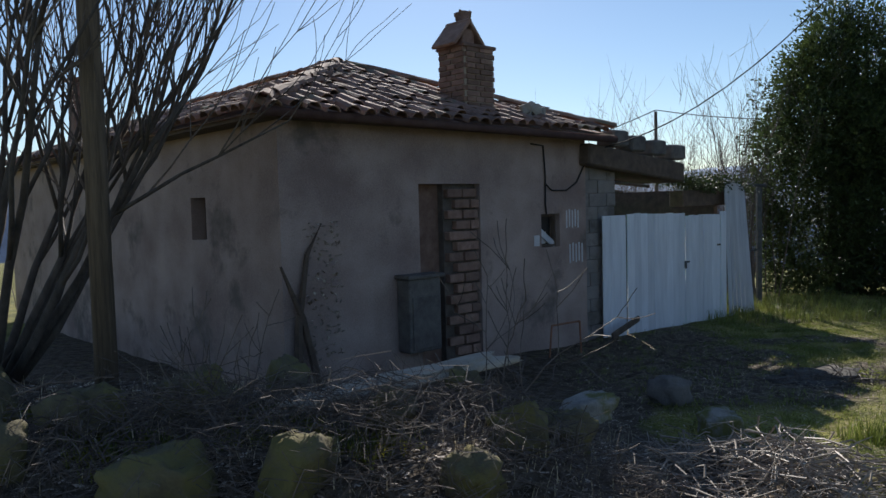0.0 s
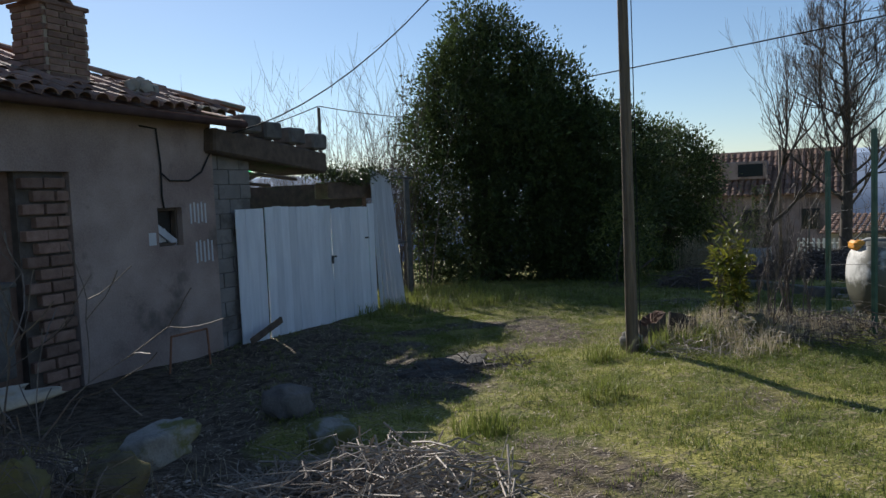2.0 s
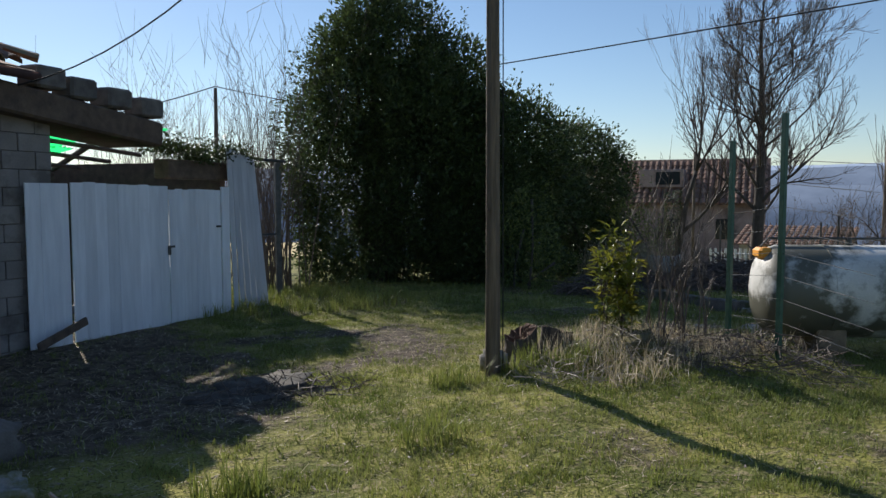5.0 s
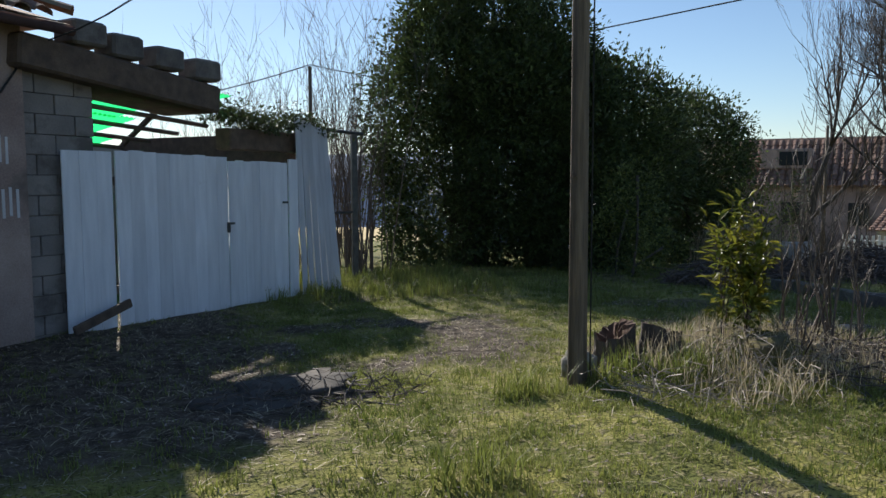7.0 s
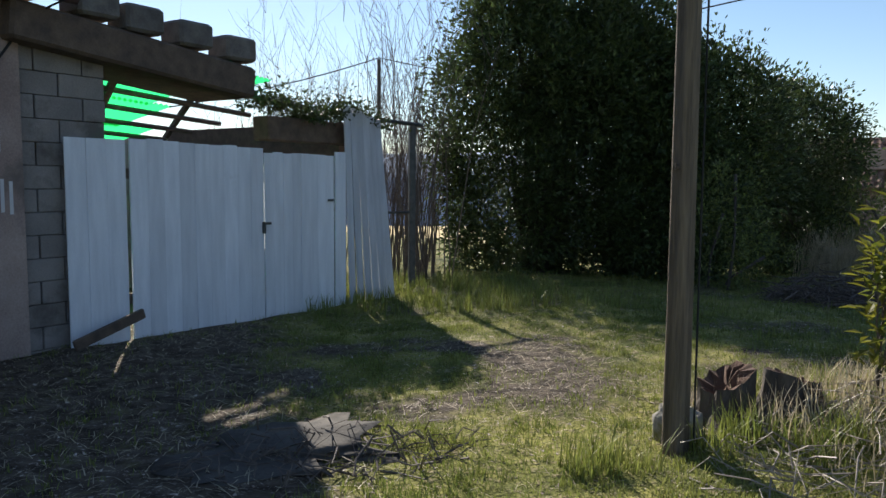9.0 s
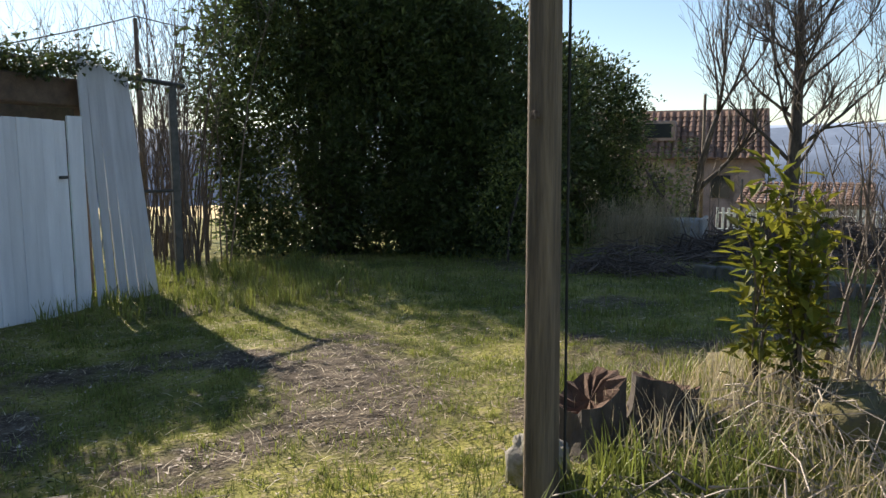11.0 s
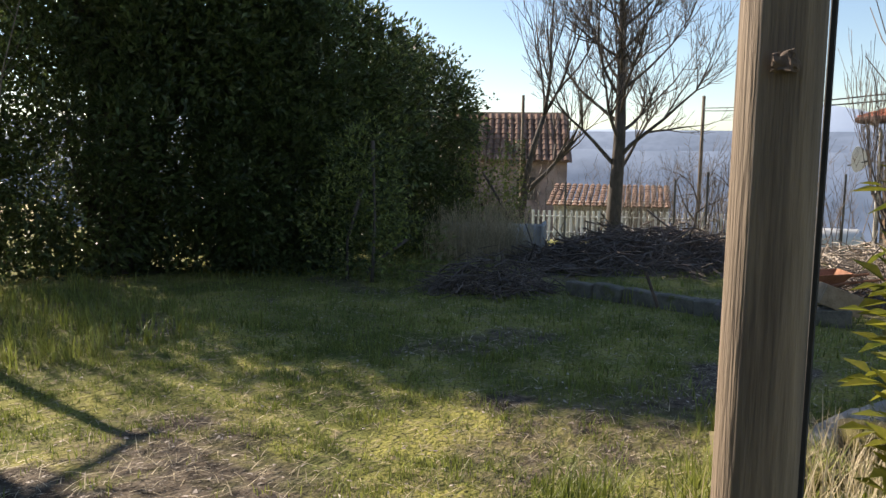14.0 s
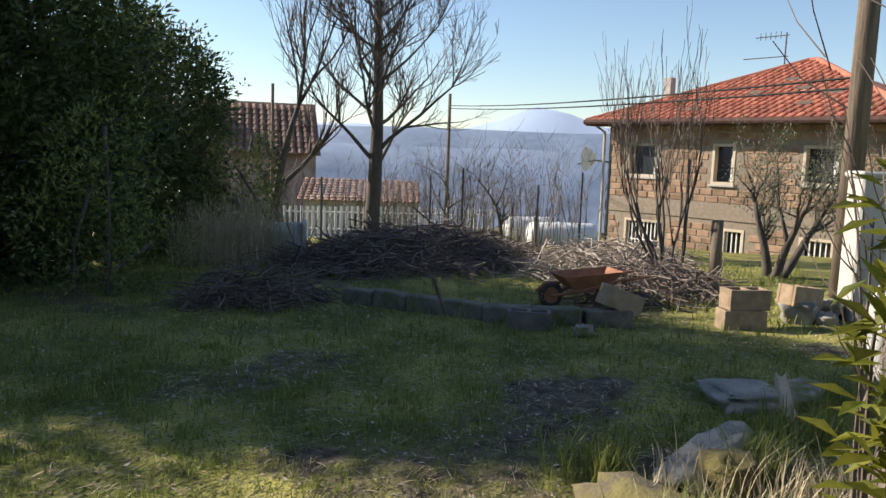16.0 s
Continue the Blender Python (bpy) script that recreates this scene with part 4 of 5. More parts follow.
for i in range(6):
    a = 3.88 + i * 0.125
    lean = 0.02 + 0.045 * i
    base, topp = gp(a + lean + 0.06, -0.06, -0.32), gp(a + 0.06, 0.04, 2.5 - 0.03 * i)
    d = (topp - base)
    zax = d.normalized()
    xax = (GD - zax * GD.dot(zax)).normalized()
    m = Matrix((xax, zax.cross(xax), zax)).transposed().to_4x4()
    part("board", Geo().box((base + topp) / 2, (0.12 + 0.008 * i, 0.022, d.length), m, 0.004), M_GREY_BOARD, panel)
# creeper heap over the wall plate
hv = Geo()
for _ in range(3200):
    u = R.uniform(2.6, 4.9)
    q = gp(u, R.gauss(0.35, 0.25), 2.3 + abs(R.gauss(0, 0.13)) + 0.1 * math.sin(u * 5))
    hv.leaf(q, (R.gauss(0, 1), R.gauss(0, 1), R.gauss(0, 0.8)), (0, 0, 1), R.uniform(0.04, 0.08), 0.045)
for _ in range(60):
    u = R.uniform(2.7, 4.8)
    q = gp(u, 0.3, 2.3)
    hv.tube([q, q + Vector((R.gauss(0, 0.2), R.gauss(0, 0.2), R.uniform(0.05, 0.35)))], 0.006, 3)
solid("creeper", hv, M_IVY, gp(3.8, 0.35, 2.27), "dark heap of creeper on top of the shed wall", "creeper")
frm = thing("metal_frame", (6.62, 16.2, -0.3), "dark metal gate frame standing open beside the shed", "gate")
fa, fb = gp(4.5, 0.35, 2.4), Vector((6.85, 16.2, 2.36))
part("top_bar", Geo().tube([fa, fb + Vector((0.1, 0.02, 0))], 0.03, 6), M_STEEL_DARK, frm)
part("post", Geo().box((6.78, 16.15, 1.0), (0.1, 0.1, 2.68), None, 0.008), M_STEEL_DARK, frm)
part("middle_bar", Geo().tube([gp(4.6, 0.4, 1.02), (6.78, 16.15, 1.0)], 0.02, 6), M_STEEL_DARK, frm)
part("bottom_bar", Geo().tube([gp(4.7, 0.4, -0.12), (6.78, 16.15, -0.22)], 0.02, 6), M_STEEL_DARK, frm)

# ---- poles and cables ----
pole = thing("utility_pole", (6.47, 8.13, 0.0), "round weathered wooden utility pole with deep cracks", "pole")
pg = Geo()
ring = 20
for i in range(26):
    z = -0.2 + i * 0.3
    for k in range(ring):
        a = 2 * math.pi * k / ring
        r = 0.074 - 0.0012 * i + 0.004 * noise.noise(Vector((math.cos(a) * 2.5, math.sin(a) * 2.5, z * 0.35))) - (0.012 if k in (4, 11, 16) else 0)
        pg.v.append((6.47 + r * math.cos(a) - 0.006 * (z - 1.4), 8.13 + r * math.sin(a), z))
pg.f += [(i * ring + k, i * ring + (k + 1) % ring, (i + 1) * ring + (k + 1) % ring, (i + 1) * ring + k) for i in range(25) for k in range(ring)]
part("shaft", pg, M_POLE, pole, smooth=True)
part("earth_wire", Geo().tube([(6.55 - 0.006 * (z - 1.4), 8.08, z) for z in (0.0, 1.2, 2.5, 5, 7)], 0.006, 5), M_CABLE, pole, "thin wire running down the pole")
part("knot", Geo().rock((6.4, 8.1, 1.6), (0.02, 0.035, 0.03), 4), M_WOOD_DARK, pole)


def wooden_pole(x, y, h, r, label):
    z = ground_z(x, y)
    return solid("utility_pole", Geo().tube([(x, y, z - 0.2), (x, y, z + h * 0.5), (x, y, z + h)], [r, r * 0.9, r * 0.75], 12), M_POLE, (x, y, z - 0.2), label, "pole", smooth=True)


wooden_pole(-2.53, 5.78, 7.5, 0.088, "thick weathered wooden pole in front of the farmhouse")
wooden_pole(15.7, 7.72, 7.5, 0.13, "weathered wooden utility pole beside the concrete pillar")
wooden_pole(9.13, 32.2, 7.0, 0.09, "distant utility pole behind the thicket")
wooden_pole(32.9, 20.3, 5.6, 0.08, "thin utility pole in the scrub")
wooden_pole(24.0, 22.0, 4.5, 0.06, "thin utility pole by the fence")


def cable(pts, sag, r, label):
    g = Geo()
    for a, b in zip(pts, pts[1:]):
        a, b = Vector(a), Vector(b)
        g.tube([a.lerp(b, t / 14) - Vector((0, 0, sag * 4 * t / 14 * (1 - t / 14))) for t in range(15)], r, 4)
    solid("overhead_cable", g, M_CABLE, pts[0], label, "cable")


cable([(11.4, 22.9, 4.9), (22, 3.6, 6.2)], 0.05, 0.018, "thick black overhead cable")
cable([(9.13, 32.2, 5.9), (22, 34, 6.0)], 0.5, 0.02, "black overhead cable from the distant pole")
cable([(9.13, 32.2, 5.9), (-1, 26, 2.8)], 0.3, 0.02, "black overhead cable from the distant pole")
cable([(2.6, 11.83, 2.95), (6.44, 8.13, 6.9)], 0.8, 0.011, "black overhead cable from the farmhouse eave to the pole")
cable([(32.9, 20.3, 3.35), (15.7, 7.72, 2.5)], 0.12, 0.014, "pair of overhead cables to the brick house")
cable([(32.9, 20.3, 3.25), (15.7, 7.72, 2.38)], 0.12, 0.014, "pair of overhead cables to the brick house")

# ---- brick house ----
H0, HD = Vector((32.1, 13.9, 0)), Vector((-0.446, -0.895, 0))
HN = Vector((0.895, -0.446, 0))
HY = math.atan2(HD.y, HD.x)
HB, HT, HL, HDEP = -2.3, 2.72, 9.2, 9.0


def bp(u, v, z):
    return H0 + HD * u + HN * v + Vector((0, 0, z))


def bbox(g, u0, u1, v0, v1, z0, z1, ch=0.0):
    return g.box(bp((u0 + u1) / 2, (v0 + v1) / 2, (z0 + z1) / 2), (u1 - u0, v1 - v0, z1 - z0), turned(HY), ch)


house = thing("brick_house", bp(HL / 2, HDEP / 2, HB), "two-storey house of tan stone blocks with a red tiled hip roof", "house")
OPEN = [(0.8, 2.1, 0.97, 2.06), (3.93, 4.68, 0.85, 2.08), (6.7, 7.75, 0.97, 2.06), (0.83, 2.27, -1.85, -0.43), (4.45, 5.15, -2.1, -0.46), (6.78, 7.75, -1.6, -0.48)]
hw = part("wall", wall_with_holes(Geo(), 0, HL, HB, HT, OPEN, lambda g, a, b, lo, hi: bbox(g, a, b, 0, 0.35, lo, hi)), M_MORTAR_WALL, house, "wall of tan blocks with wide joints")
part("wall", bbox(Geo(), 0, 0.35, 0.35, HDEP, HB, HT), M_TUFF, house)
part("wall", bbox(Geo(), HL - 0.35, HL, 0.35, HDEP, HB, HT), M_TUFF, house)
part("wall", bbox(Geo(), 0.35, HL - 0.35, HDEP - 0.35, HDEP, HB, HT), M_TUFF, house)
part("ceiling_slab", bbox(Geo(), 0.35, HL - 0.35, 0.35, HDEP - 0.35, HT - 0.2, HT - 0.05), M_CONCRETE, house)
part("band", bbox(Geo(), -0.02, HL, -0.035, 0.0, -0.22, 0.12), M_MORTAR_WALL, house, "brown rendered band between the storeys")
for u0, u1, z0, z1 in OPEN:
    w = part("window", bbox(Geo(), u0, u1, 0.2, 0.21, z0, z1), M_GLASS, house)
    fr = Geo()
    for q in ((u0, u0 + 0.08, z0, z1), (u1 - 0.08, u1, z0, z1), (u0 + 0.08, u1 - 0.08, z1 - 0.08, z1), (u0 + 0.08, u1 - 0.08, z0, z0 + 0.08)):
        bbox(fr, q[0], q[1], -0.02, 0.19, q[2], q[3])
    part("frame", fr, M_FRAME, w, "pale surround")
    if z0 < 0:
        for k in range(int((u1 - u0) / 0.15)):
            part("bar", bbox(Geo(), u0 + 0.12 + k * 0.15, u0 + 0.15 + k * 0.15, 0.05, 0.08, z0, z1), M_WHITE, w)
        part("bar", bbox(Geo(), u0, u1, 0.045, 0.085, (z0 + z1) / 2, (z0 + z1) / 2 + 0.04), M_WHITE, w)
    else:
        part("curtain", bbox(Geo(), u0 + 0.72 * (u1 - u0), u1 - 0.1, 0.17, 0.195, z0 + 0.1, z1 - 0.1), M_WHITE, w)
        part("sill", bbox(Geo(), u0 - 0.05, u1 + 0.05, -0.08, 0.0, z0 - 0.06, z0), M_CONCRETE, w)
TUFF = mesh_of("stone_block", Geo().box((0, 0, 0), (0.4, 0.1, 0.19), None, 0.014), M_TUFF)
rows_n = int((HT - HB) / 0.215)
for r in range(rows_n):
    z = HB + 0.11 + r * 0.215
    for c in range(26):
        u = 0.2 + c * 0.425 + (0.21 if r % 2 else 0)
        if u > HL - 0.2 or -0.3 < z < 0.2 or any(a - 0.22 < u < b + 0.22 and lo - 0.1 < z < hi + 0.1 for a, b, lo, hi in OPEN):
            continue
        piece("stone_block", TUFF, hw, Matrix.Translation(bp(u, 0.03 + R.uniform(-0.008, 0.008), z)) @ turned(HY) @ Matrix.Diagonal((R.uniform(0.9, 1.0), 1, R.uniform(0.92, 1.0), 1)))
# roof
OVH, HR = 0.6, 2.2
rb = [bp(-OVH, -OVH, HT), bp(HL + OVH, -OVH, HT), bp(HL + OVH, HDEP + OVH, HT), bp(-OVH, HDEP + OVH, HT)]
ra, rc = bp(4.5, HDEP / 2, HT + HR), bp(4.8, HDEP / 2, HT + HR)
rf = part("roof", Geo().add([*rb, ra, rc], [(0, 1, 5, 4), (1, 2, 5), (2, 3, 4, 5), (3, 0, 4), (3, 2, 1, 0)]), M_TILE_RED, house, "red clay tile hip roof, some tiles dark")


def tile_sheet(a, b, tl, tr, w, expo, amp):
    """Joined rows of arched tiles on a slope."""
    g = Geo()
    along = (b - a).normalized()
    mid = (tl + tr) / 2
    up = (mid - a) - along * (mid - a).dot(along)
    rise, upn = up.length, up.normalized()
    nrm = along.cross(upn)
    ll, lr, wid = (tl - a).dot(along), (tr - a).dot(along), (b - a).length
    for r in range(int(rise / expo)):
        k = (r + 0.5) * expo / rise
        lo, hi = ll * k, wid + (lr - wid) * k
        for c in range(int((hi - lo) / w)):
            p = a + along * (lo + c * w) + upn * (r * expo) + nrm * (0.02 + R.uniform(0, 0.012))
            pr = [(0, 0), (0.18, 0.8), (0.5, 1), (0.82, 0.8), (1, 0)]
            vs = [p + along * x * w * 0.96 + nrm * (y * amp + 0.03) for x, y in pr] + [p + along * (0.08 + x * 0.84) * w * 0.96 + nrm * y * amp + upn * expo * 1.12 for x, y in pr]
            g.add(vs, [(i, i + 1, i + 6, i + 5) for i in range(4)] + [(4, 3, 2, 1, 0)])
    return g


part("tile_row", tile_sheet(rb[0], rb[1], ra, rc, 0.26, 0.36, 0.07), M_TILE_RED, rf, kind="stuff")
part("tile_row", tile_sheet(rb[3], rb[0], ra, ra, 0.26, 0.36, 0.07), M_TILE_RED, rf, kind="stuff")
for u, k in ((6.2, 0.2), (5.6, 0.45), (4.9, 0.62), (3.2, 0.15), (6.6, 0.35), (4.4, 0.4)):
    q = rb[0].lerp(rb[1], u / HL)
    up = (ra - rb[0]) - HD * (ra - rb[0]).dot(HD)
    part("vent_tile", Geo().box(q + up * k + Vector((0, 0, 0.1)), (0.45, 0.3, 0.05), turned(HY) @ Matrix.Rotation(0.4, 4, "X"), 0.01), M_WOOD_DARK, rf, "dark raised vent tile")
for a, b in ((rb[0], ra), (ra, rc), (rb[1], rc)):
    part("ridge", Geo().tube([a + Vector((0, 0, 0.06)), b + Vector((0, 0, 0.06))], 0.1, 8), M_TILE_RED, rf)
part("gutter", Geo().tube([bp(-OVH, -OVH - 0.06, HT + 0.02), bp(HL + OVH, -OVH - 0.06, HT - 0.02)], 0.09, 8), M_GUTTER, house, "dark brown gutter")
part("soffit", bbox(Geo(), -OVH, HL + OVH, -OVH, 0.0, HT - 0.1, HT - 0.005), M_GUTTER, house)
part("downpipe", Geo().tube([bp(-0.4, -0.5, HT), bp(-0.15, -0.1, HT - 0.3), bp(-0.1, -0.08, HB)], 0.05, 8), M_CONCRETE, house)
part("chimney", bbox(Geo(), 0.68, 1.0, 1.9, 2.2, HT + 0.4, HT + 1.68, 0.02), M_CONCRETE, house)
dish = Geo()
for i in range(5):
    for k in range(14):
        a, r = 2 * math.pi * k / 14, 0.42 * i / 4
        dish.v.append(tuple(bp(-0.45 - 0.25 * (i / 4) ** 2 + r * math.cos(a) * 0.25, -0.4 + 0.25 * (1 - (i / 4) ** 2) + r * math.cos(a) * 0.3, 1.5 + r * math.sin(a))))
dish.f += [(i * 14 + k, i * 14 + (k + 1) % 14, i * 14 + 14 + (k + 1) % 14, i * 14 + 14 + k) for i in range(4) for k in range(14)]
sd = thing("satellite_dish", bp(-0.3, 0.1, 1.4), "white satellite dish on the house corner", "satellite dish")
part("reflector", dish, M_WHITE, sd, smooth=True)
part("arm", Geo().tube([bp(0, 0.1, 1.4), bp(-0.45, -0.2, 1.45), bp(-0.95, -0.5, 1.3)], 0.025, 6), M_STEEL_DARK, sd)
ant = thing("tv_antenna", bp(3.7, HDEP / 2 - 0.1, HT + 1.75), "thin metal television antenna on the house roof", "antenna")
at = bp(3.7, HDEP / 2 - 0.1, HT + 1.75)
part("mast", Geo().tube([at, at + Vector((0, 0, 1.5))], 0.025, 6), M_STEEL_DARK, ant)
for z, ln in ((1.4, 1.1), (0.7, 1.5)):
    part("boom", Geo().tube([at + Vector((0, 0, z)) - HD * ln, at + Vector((0, 0, z)) + HD * 0.1], 0.018, 5), M_STEEL_DARK, ant)
for k in range(5):
    part("element", Geo().tube([at + Vector((0, 0, 1.3)) - HD * (0.2 + 0.18 * k), at + Vector((0, 0, 1.55)) - HD * (0.2 + 0.18 * k)], 0.012, 4), M_STEEL_DARK, ant)

# ---- far house with the brown tiled roof ----
F1, FD = Vector((39.2, 30.6, 3.8)), Vector((-0.62, 0.785, 0))
FN = Vector((0.785, 0.62, 0))
far = thing("far_house", (36, 30, -2.5), "far house with a weathered brown corrugated tile roof", "house")
lo_r, lo_l = F1 - FN * 3.6 - Vector((0, 0, 2.6)), F1 + FD * 12 - FN * 3.6 - Vector((0, 0, 2.6))
part("roof", Geo().add([lo_r, lo_l, F1 + FD * 12, F1, F1 + FN * 3.6 - Vector((0, 0, 2.6)), F1 + FD * 12 + FN * 3.6 - Vector((0, 0, 2.6))], [(0, 3, 2, 1), (3, 4, 5, 2), (0, 1, 5, 4)]), M_TILE_BROWN, far)
part("tile_row", tile_sheet(lo_l, lo_r, F1 + FD * 12, F1, 0.34, 0.45, 0.11), M_TILE_BROWN, far, "rows of weathered brown tiles", kind="stuff")
fc = F1 + FD * 6
part("wall", Geo().box(fc - Vector((0, 0, 4.6)), (11.6, 6.4, 4.4), turned(math.atan2(FD.y, FD.x))), M_PLASTER, far, "brownish rendered walls")
part("gable", Geo().add([F1 + FD * 0.2 - FN * 3.3 - Vector((0, 0, 2.5)), F1 + FD * 0.2 + FN * 3.3 - Vector((0, 0, 2.5)), F1 + FD * 0.2 - Vector((0, 0, 0.15))], [(0, 1, 2)]), M_PLASTER, far)
dm = F1 + FD * 5.6 - FN * 2.0 - Vector((0, 0, 1.15))
dorm = part("dormer", Geo().box(dm, (2.4, 1.3, 1.0), turned(math.atan2(FD.y, FD.x)), 0.03), M_PLASTER, far, "roof dormer with a dark window")
part("pane", Geo().box(dm - FN * 0.66 - FD * 0.35, (1.3, 0.03, 0.7), turned(math.atan2(FD.y, FD.x))), M_GLASS, dorm)
for u in (2.2, 5.2, 8.2):
    part("window", Geo().box(fc + FD * (u - 6) - FN * 3.21 - Vector((0, 0, 3.9)), (0.9, 0.06, 1.1), turned(math.atan2(FD.y, FD.x))), M_GLASS, far)

# ---- white shed, fences ----
ws = thing("white_shed", (32.0, 23.6, -1.9), "low pale shed with a brownish tiled roof", "shed")
wsm = turned(math.atan2(-0.86, 0.5))
part("wall", Geo().box((32.4, 23.8, -1.35), (4.4, 3.0, 1.9), wsm), M_CONCRETE, ws)
sx, sy = Vector((0.5, -0.86, 0)), Vector((0.86, 0.5, 0))
sc = Vector((32.4, 23.8, -0.42))
part("roof", tile_sheet(sc - sx * 2.5 - sy * 1.9 + Vector((0, 0, -0.05)), sc + sx * 2.5 - sy * 1.9 + Vector((0, 0, -0.05)), sc - sx * 2.4 + sy * 1.6 + Vector((0, 0, 0.75)), sc + sx * 2.4 + sy * 1.6 + Vector((0, 0, 0.75)), 0.25, 0.36, 0.06), M_TILE_BROWN, ws)
part("window", Geo().box(sc - sy * 1.53 + Vector((0, 0, -0.7)), (0.7, 0.05, 0.5), wsm), M_GLASS, ws)
pf = thing("picket_fence", (27.5, 20.5, -1.0), "white picket fence behind the bare tree", "fence")
PICK = mesh_of("picket", Geo().box((0, 0, 0.55), (0.09, 0.025, 1.1), None, 0.01), M_WHITE)
pa, pb = Vector((26.3, 23.2, 0)), Vector((29.6, 17.2, 0))
for i in range(38):
    q = pa.lerp(pb, i / 37)
    piece("picket", PICK, pf, Matrix.Translation((q.x, q.y, ground_z(q.x, q.y) - 0.05)) @ turned(math.atan2(pb.y - pa.y, pb.x - pa.x)))
for z in (0.3, 0.85):
    part("rail", Geo().tube([(pa.x, pa.y, ground_z(pa.x, pa.y) + z), (pb.x, pb.y, ground_z(pb.x, pb.y) + z)], 0.025, 4), M_WHITE, pf)


def iron_post(x, y, h, material, label, r=0.025):
    z = ground_z(x, y)
    solid("fence_post", Geo().box((x, y, z + h / 2 - 0.1), (2 * r, 2 * r, h + 0.2), None, 0.004), material, (x, y, z - 0.2), label, "post", "fence posts")


iron_post(9.3, 7.8, 2.25, M_GREEN_POST, "slim green steel fence post")
iron_post(8.92, 6.88, 2.35, M_GREEN_POST, "slim dark green steel fence post")
for x, y, h in ((22.6, 15.4, 1.9), (24.2, 14.0, 1.6), (25.5, 13.2, 2.0), (27.5, 12.9, 2.5), (22.0, 19.0, 1.6), (24.0, 16.9, 1.8), (19.3, 9.9, 1.8), (20.5, 6.9, 1.8)):
    iron_post(x, y, h, M_STEEL_DARK, "slim dark steel fence post in the scrub", 0.022)
wire = Geo()
for a, b in (((9.3, 7.8), (8.92, 6.88)), ((8.92, 6.88), (8.5, 5.7)), ((8.92, 6.88), (8.6, 6.0))):
    for k in range(9):
        za, zb = ground_z(*a), ground_z(*b)
        wire.tube([(*a, za + 0.15 + k * 0.22), (*b, zb + 0.15 + k * 0.22)], 0.0025, 3)
solid("wire_mesh", wire, M_STEEL_DARK, (9.1, 7.3, 0.1), "thin sagging fence wires between green posts", "fence")

# ---- gas tanks ----


def gas_tank(a, d, ln, r, material, label, saddles=True):
    a, d = Vector(a), Vector(d).normalized()
    t = thing("gas_tank", (a + d * ln / 2) - Vector((0, 0, r + 0.35)), label, "tank")
    prof = [(0, 0.0), (0.04, 0.45), (0.12, 0.75), (0.25, 0.94), (0.4, 1.0)]
    pts = [a + d * x * r * 1.2 for x, _ in prof] + [a + d * (ln - x * r * 1.2) for x, _ in reversed(prof)]
    rad = [max(0.005, y * r) for _, y in prof] + [max(0.005, y * r) for _, y in reversed(prof)]
    part("shell", Geo().tube(pts, rad, 28), material, t, smooth=True)
    if saddles:
        for k in (0.22, 0.78):
            q = a + d * ln * k
            zg = ground_z(q.x, q.y)
            part("support", Geo().box((q.x, q.y, (q.z - r * 0.75 + zg) / 2 - 0.05), (0.3, r * 1.3, q.z - r * 0.75 - zg + 0.2), turned(math.atan2(d.y, d.x)), 0.015), M_BLOCKTAN, t, "pale concrete support")
            part("band", Geo().tube([q - d * 0.03, q + d * 0.03], r + 0.006, 28), material, t)
        part("valve_cover", Geo().box(a + d * 0.1 + Vector((0, 0, r * 0.82)), (0.16, 0.26, 0.12), turned(math.atan2(d.y, d.x)), 0.03), M_ORANGE, t, "orange valve cover")
        part("rail", Geo().tube([a + d * 0.05 + Vector((0, 0, r * 0.9)), a + d * 0.15 + Vector((0, 0, r + 0.07)), a + d * (ln - 0.3) + Vector((0, 0, r + 0.07))], 0.014, 6), M_STEEL_DARK, t)
        for k in (0.3, 0.5, 0.6, 0.7, 0.85):
            part("valve", Geo().tube([a + d * ln * k + Vector((0, 0, r - 0.02)), a + d * ln * k + Vector((0, 0, r + 0.08))], 0.035, 8), M_STEEL_DARK, t)
    return t


gas_tank((9.6, 7.74, 0.7), (0.83, -0.56, 0), 3.3, 0.5, M_TANK, "dirty white gas tank streaked with black algae on concrete supports")
gas_tank((26.8, 15.8, -0.65), (0.5, -0.86, 0), 1.7, 0.38, M_TANK2, "clean white gas tank beside the brick house", False)
gas_tank((25.9, 14.8, -0.7), (0.42, -0.9, 0), 2.0, 0.4, M_TANK2, "clean white gas tank beside the brick house", False)

# concrete barrel in the weeds
cv = Geo()
ca, cd = Vector((16.2, 17.9, -0.6)), Vector((0.55, -0.83, 0)).normalized()
cs = Vector((0.83, 0.55, 0))
for j in range(2):
    for rr in (0.55, 0.42):
        for k in range(13):
            an = math.pi * k / 12
            cv.v.append(tuple(ca + cd * 1.9 * j + cs * math.cos(an) * rr + Vector((0, 0, 0.15 + math.sin(an) * rr * 1.1))))
cv.f += [(k, k + 1, 26 + k + 1, 26 + k) for k in range(12)] + [(13 + k, 39 + k, 39 + k + 1, 13 + k + 1) for k in range(12)] + [(k, 13 + k, 13 + k + 1, k + 1) for k in range(12)] + [(26 + k, 26 + k + 1, 39 + k + 1, 39 + k) for k in range(12)]
cvt = thing("concrete_shelter", (16.7, 17.1, -0.7), "low arched grey concrete shelter in dry weeds", "shelter")
part("vault", cv, M_CONCRETE, cvt, smooth=True)
part("end_wall", Geo().box(ca + cd * 1.93 + Vector((0, 0, 0.3)), (0.08, 1.0, 0.95), turned(math.atan2(cd.y, cd.x)), 0.02), M_CONCRETE, cvt)
